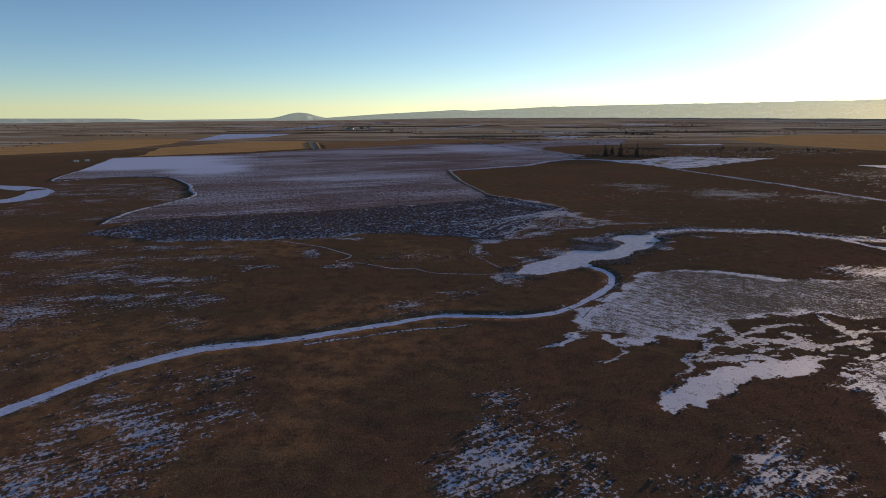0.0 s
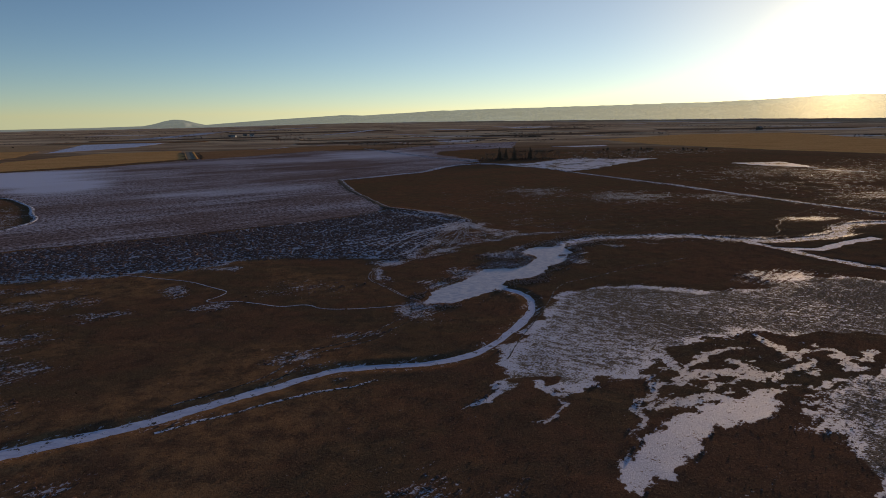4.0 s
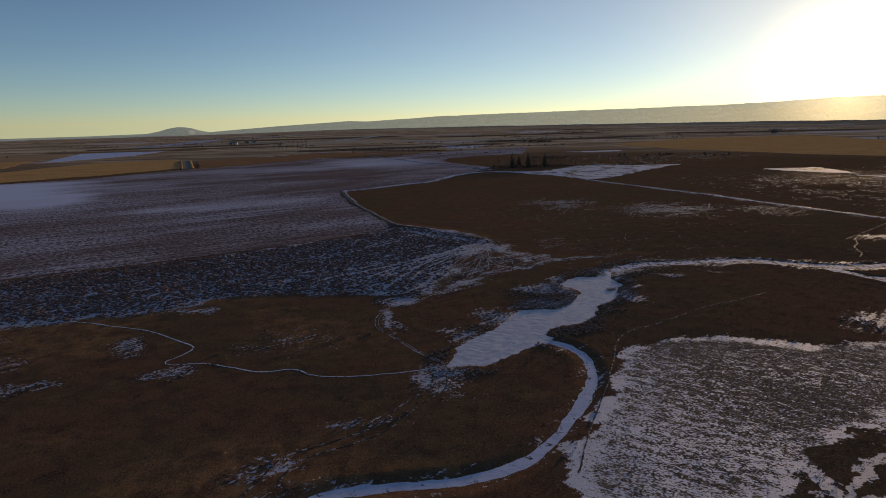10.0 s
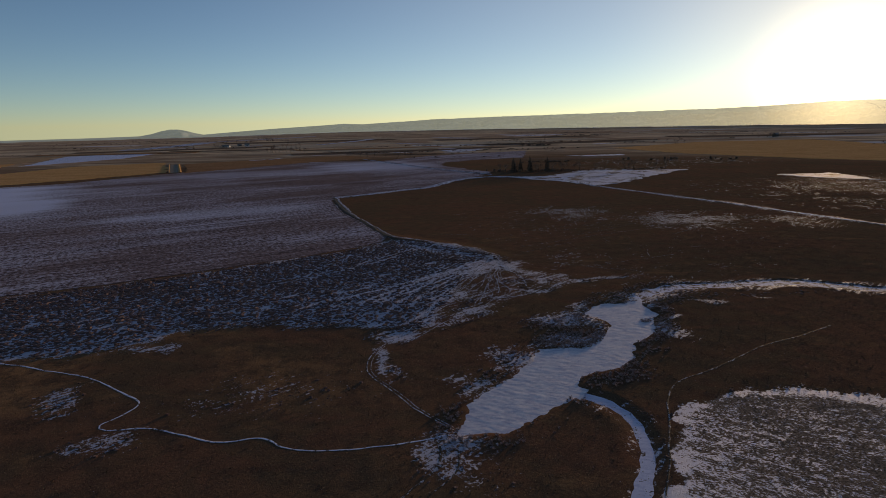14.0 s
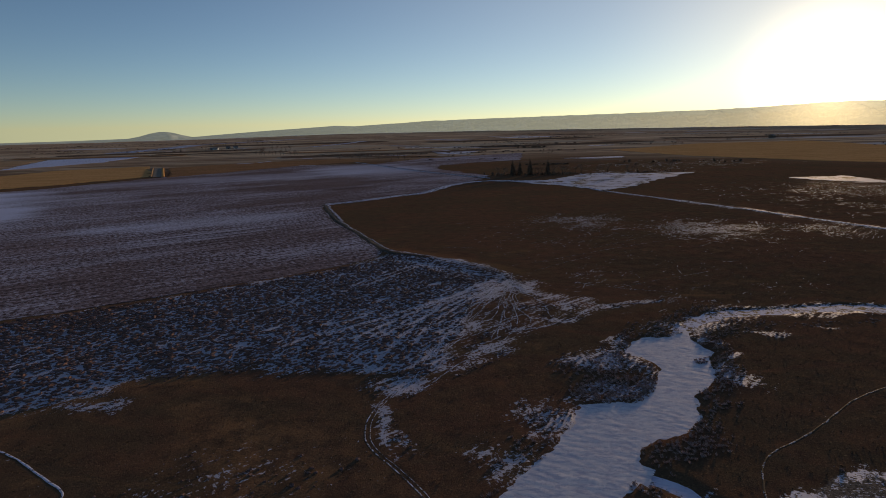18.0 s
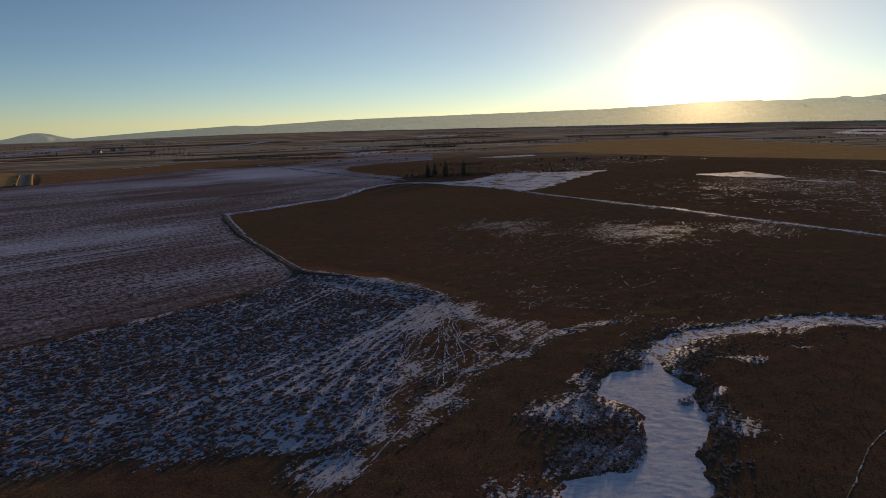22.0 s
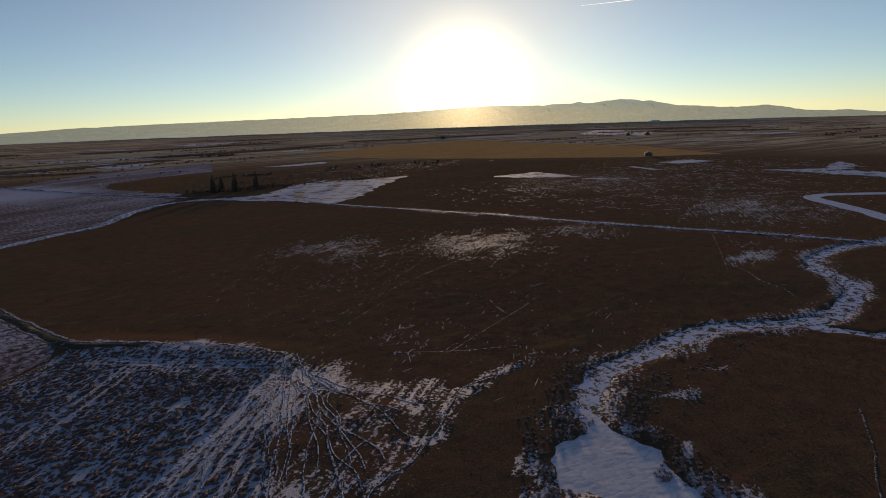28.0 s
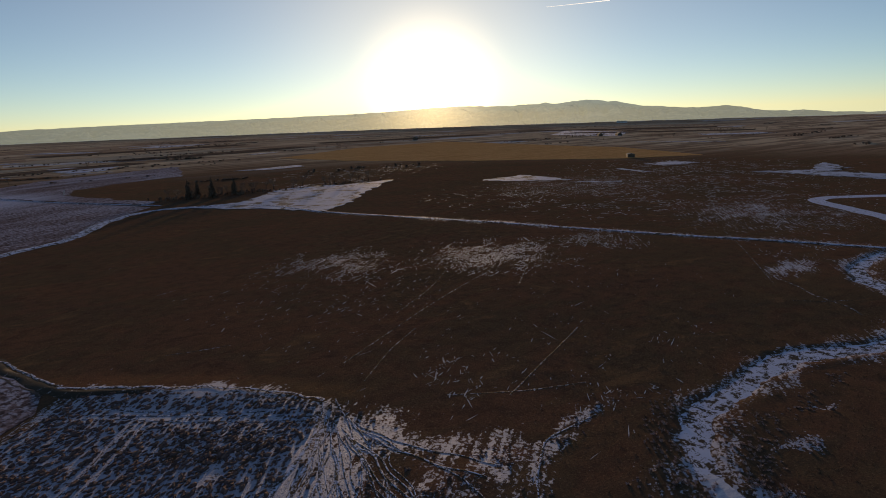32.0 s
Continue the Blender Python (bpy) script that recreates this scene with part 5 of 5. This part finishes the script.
def bare_tree(seed, tall):
    """A leafless tree: trunk, forked limbs and a haze of twigs."""
    r = random.Random(seed)
    tree = new("bare_tree")
    trunk, crown = bmesh.new(), bmesh.new()
    tube(trunk, (0, 0, -0.3), (0, 0, tall * 0.3), tall * 0.022, tall * 0.016, 7)

    def grow(p, d, l, w, depth):
        q = p + d * l
        tube(crown, p, q, w, w * 0.6, 4)
        if depth == 0:
            return
        for _ in range(3 if depth > 1 else 4):
            n = (d + Vector((r.uniform(-0.8, 0.8), r.uniform(-0.8, 0.8), r.uniform(-0.15, 0.55)))).normalized()
            grow(q if r.random() > 0.3 else p + d * l * 0.6, n, l * r.uniform(0.6, 0.85), w * 0.62, depth - 1)

    for _ in range(4):
        d = Vector((r.uniform(-0.7, 0.7), r.uniform(-0.7, 0.7), 1)).normalized()
        grow(Vector((0, 0, tall * r.uniform(0.2, 0.3))), d, tall * 0.24, tall * 0.012, 4)
    part("trunk", trunk, M_BARK, tree)
    part("crown", crown, M_TWIG, tree)
    return tagged(tree, "leafless grey-brown tree on the plain", "tree", "bare trees beyond the meadow")


spruces = [conifer(1, 15.0), conifer(2, 13.0), conifer(3, 16.5)]
SPRUCE_SPOTS = [(182, 650), (191, 655), (196, 641), (215, 644)]
for n, (px, py) in enumerate(SPRUCE_SPOTS):
    m = pose(px, py, 0.25, 0, 0, 50 * n)
    if n < 3:
        spruces[n].matrix_basis = m
    else:
        copy_thing(spruces[n % 3], m)
naked = [bare_tree(21, 9.0), bare_tree(22, 7.5), bare_tree(23, 11.0)]
spots = [(172, 662), (178, 662), (201, 656), (176, 655), (186, 652), (188, 660), (204, 648), (209, 652), (219, 642), (212, 650), (222, 646), (228, 640)]
spots += [(236 + 9 * i + 4 * math.sin(i * 2.3), 652 + 5 * math.sin(i * 1.7) - 1.8 * i) for i in range(12)]
spots += [(50, 998), (61, 1001), (72, 1005), (88, 992), (106, 979), (664, 1139), (672, 1145), (690, 1150), (1057, 1365), (1070, 1370), (1085, 1360), (1100, 1380), (-70, 1466), (-80, 1475), (-60, 1470), (-100, 1480), (-118, 1492), (-90, 1462)]
spots += [(-74, 1223), (-54, 1300), (-100, 1237), (-60, 1290), (1287, 1062), (1283, 1010), (1156, 757), (1156, 734), (1181, 722), (1168, 745), (1543, 682), (1537, 656), (1573, 798), (711, 1246), (752, 1263), (743, 1244), (1020, 1332), (1198, 1482)]
spots += [(-110, 1243), (-104, 1240), (-95, 1234), (-87, 1231), (-80, 1228), (-66, 1219), (-60, 1214), (-48, 1208), (-41, 1204), (-36, 1209), (-247, 1563), (-261, 1572), (-254, 1566), (32, 992), (116, 978), (124, 972)]
for n, (px, py) in enumerate(spots):
    m = pose(px, py, 0.0, 0, 0, 77 * n)
    if n < 3:
        naked[n].matrix_basis = m
    else:
        copy_thing(naked[n % 3], m)


# bare brush under and between the trees of the row
x, y = rng.uniform(160, 345, 260), rng.uniform(-9, 9, 260)
y = y + np.interp(x, [160, 190, 230, 290, 345], [664, 654, 646, 640, 630])
ok = rng.random(len(x)) < np.interp(x, [160, 170, 235, 250, 345], [0.3, 1.0, 1.0, 0.5, 0.25])
x, y = x[ok], y[ok]
s = rng.uniform(1.5, 3.2, len(x))
tagged(scatter("tree_row_brush", [tuft_shape(160 + i, 40, 0.5) for i in range(5)], x, y, height(x, y), s, s * rng.uniform(0.6, 1.1, len(x)) * np.where(x < 240, 1.0, 0.6), M_TWIG, 14),
       "tall bare brown brush between the trees", "brush", kind="stuff")


# ---------------------------------------------------------------- farm buildings
def box(bm, x0, x1, y0, y1, z0, z1):
    v = [bm.verts.new((x, y, z)) for z in (z0, z1) for x, y in ((x0, y0), (x1, y0), (x1, y1), (x0, y1))]
    for q in ((3, 2, 1, 0), (4, 5, 6, 7), (0, 1, 5, 4), (1, 2, 6, 5), (2, 3, 7, 6), (3, 0, 4, 7)):
        bm.faces.new([v[i] for i in q])


def building(name, px, py, turn, length, depth, eaves, wall, label, gable=0.35):
    """A gabled farm building with door and windows."""
    ob = new(name)
    ob.matrix_basis = pose(px, py, -0.05, 0, 0, turn)
    a, b, top = length / 2, depth / 2, eaves + depth * gable
    bm = bmesh.new()
    box(bm, -a, a, -b, b, 0, eaves)
    for x in (-a, a - 0.15):
        v = [bm.verts.new(p) for p in ((x, -b, eaves), (x, b, eaves), (x, 0, top - 0.1), (x + 0.15, -b, eaves), (x + 0.15, b, eaves), (x + 0.15, 0, top - 0.1))]
        bm.faces.new((v[0], v[2], v[1])), bm.faces.new((v[3], v[4], v[5]))
    part("wall", bm, wall, ob)
    bm = bmesh.new()
    for s in (-1, 1):
        q = [(x, s * y, z) for x, y, z in ((-a - 0.4, b + 0.5, eaves - 0.25), (a + 0.4, b + 0.5, eaves - 0.25), (a + 0.4, 0, top), (-a - 0.4, 0, top))]
        low = [bm.verts.new(p) for p in q]
        high = [bm.verts.new((x, y, z + 0.2)) for x, y, z in q]
        bm.faces.new(high), bm.faces.new(low[::-1])
        for i in range(4):
            bm.faces.new((low[i], low[(i + 1) % 4], high[(i + 1) % 4], high[i]))
    bmesh.ops.recalc_face_normals(bm, faces=bm.faces)
    part("roof", bm, M_ROOF, ob)
    bm = bmesh.new()
    box(bm, -1.2, 1.2, -b - 0.08, -b + 0.1, 0, min(2.6, eaves - 0.3))
    part("door", bm, M_BARK, ob)
    for x in (-a * 0.6, a * 0.6):
        bm = bmesh.new()
        box(bm, x - 0.7, x + 0.7, -b - 0.06, -b + 0.1, eaves * 0.45, eaves * 0.8)
        part("window", bm, M_GLASS, ob)
    return tagged(ob, label, "building", "farm buildings on the plain")


building("shed", 665, 548, 35, 15, 8, 3.6, M_WALL, "low dark wooden shed at a golden field's edge", 0.15)
building("farmhouse", -200, 1660, 10, 11, 7, 3.5, M_WHITE, "white far-off farmhouse among bare trees")
building("barn", -236, 1590, -15, 12, 7, 3.5, M_WHITE, "pale far-off barn on the plain")
building("barn", -245, 1600, 5, 9, 6, 3.2, M_GREY, "grey-brown far-off barn on the plain")
building("farmhouse", -216, 1645, 20, 9, 7, 3.2, M_GREY, "grey-brown farmhouse beside a clump of bare trees")
building("farmhouse", 1090, 1385, 30, 18, 10, 5, M_WALL, "brown farmhouse among bare trees")
building("barn", 1290, 900, 40, 30, 10, 4, M_WALL, "long dark barn by a snowy field")
building("barn", 1275, 940, 40, 20, 9, 4, M_WALL, "small dark barn by a snowy field")
building("warehouse", 2900, 1750, 60, 60, 26, 8, M_WHITE, "large white building far across the plain", 0.1)

# a bleached, forked snag standing alone at the field's corner
snag = new("dead_tree")
snag.matrix_basis = pose(132, 785, -0.1)
bm = bmesh.new()
tube(bm, (0, 0, 0), (0.3, 0, 2.4), 0.34, 0.26, 8)
part("trunk", bm, M_WHITE, snag)
for a, b, w in (((0.3, 0, 2.2), (1.7, 0.3, 4.6), 0.2), ((0.3, 0, 2.3), (-1.0, -0.4, 4.2), 0.18), ((1.0, 0.15, 3.4), (0.7, -0.5, 5.0), 0.12)):
    bm = bmesh.new()
    tube(bm, a, b, w, w * 0.5, 6)
    part("limb", bm, M_WHITE, snag)
tagged(snag, "bleached white forked dead tree at a field corner", "dead tree")


def stock_tank(px, py, turn):
    """A pale horizontal tank on two cradles."""
    ob = new("storage_tank")
    ob.matrix_basis = pose(px, py, 0.0, 0, 0, turn)
    bm = bmesh.new()
    tube(bm, (-1.9, 0, 1.5), (1.9, 0, 1.5), 1.0, 1.0, 18)
    for s in (-1, 1):
        tube(bm, (s * 1.9, 0, 1.5), (s * 2.15, 0, 1.5), 1.0, 0.6, 18)
    part("drum", bm, M_WHITE, ob)
    for x in (-1.2, 1.2):
        bm = bmesh.new()
        box(bm, x - 0.15, x + 0.15, -0.8, 0.8, 0.0, 0.95)
        part("cradle", bm, M_GREY, ob)
    return tagged(ob, "small white storage tank beside a snowy field", "tank", "storage tanks by the field")


stock_tank(-362, 588, 25)
stock_tank(-355, 595, 40)

# ---------------------------------------------------------------- brush and woods of the far plain
def thickets():
    r = np.random.default_rng(5)
    xs, ys, ss, hs = [], [], [], []
    for _ in range(170):
        d, a = r.uniform(800, 2700), np.radians(r.uniform(-40, 95))
        cx, cy = d * np.sin(a), d * np.cos(a)
        if area_distance(np.array([cx]), np.array([cy]), STUBBLE)[0] < 40 or (450 < cx < 1000 and 450 < cy < 1220) or (-560 < cx < -30 and 640 < cy < 1360):
            continue
        n, l, t = int(r.uniform(8, 34)), r.uniform(20, 150) * (0.6 + d / 3000), np.radians(r.normal(-8, 12))
        u = r.uniform(-1, 1, n) * l
        xs.append(cx + u * np.cos(t) + r.normal(0, 5, n)), ys.append(cy + u * np.sin(t) + r.normal(0, 5, n))
        ss.append(r.uniform(3, 8, n)), hs.append(r.uniform(1.0, 4.0, n) * r.uniform(0.4, 1.1))
    x, y = np.concatenate(xs), np.concatenate(ys)
    return scatter("far_thickets", [tuft_shape(60 + i, 26, 0.6) for i in range(5)], x, y, height(x, y), np.concatenate(ss), np.concatenate(hs), M_TWIG, 8)


tagged(thickets(), "lines of bare brush and trees across the far plain", "trees", kind="stuff")

# vapour trail high in the evening sky
bm = bmesh.new()
for k in range(6):
    a0, a1 = radians(53.0 + k * 0.9), radians(53.0 + (k + 1) * 0.9)
    p, q = ((4600 * math.sin(a), 4600 * math.cos(a), 799 + (a - radians(53)) * 57.3 * 3.0) for a in (a0, a1))
    tube(bm, p, q, 0.7 + 0.25 * k, 0.95 + 0.25 * k, 8)
me = bpy.data.meshes.new("vapour_trail")
bm.to_mesh(me)
bm.free()
M_VAPOUR, vt, vb = nodes_of("vapour")
finish(vt, vb, (0.9, 0.9, 0.9), 1.0, 0.0)
# the trail's sunlit brightness is put in as emission
vb.inputs["Emission Color"].default_value, vb.inputs["Emission Strength"].default_value = (1.0, 0.97, 0.92, 1), 0.75
me.materials.append(M_VAPOUR)
tagged(new("backdrop_vapour_trail", me), "thin white vapour trail in the sky", "vapour trail", kind="structure")
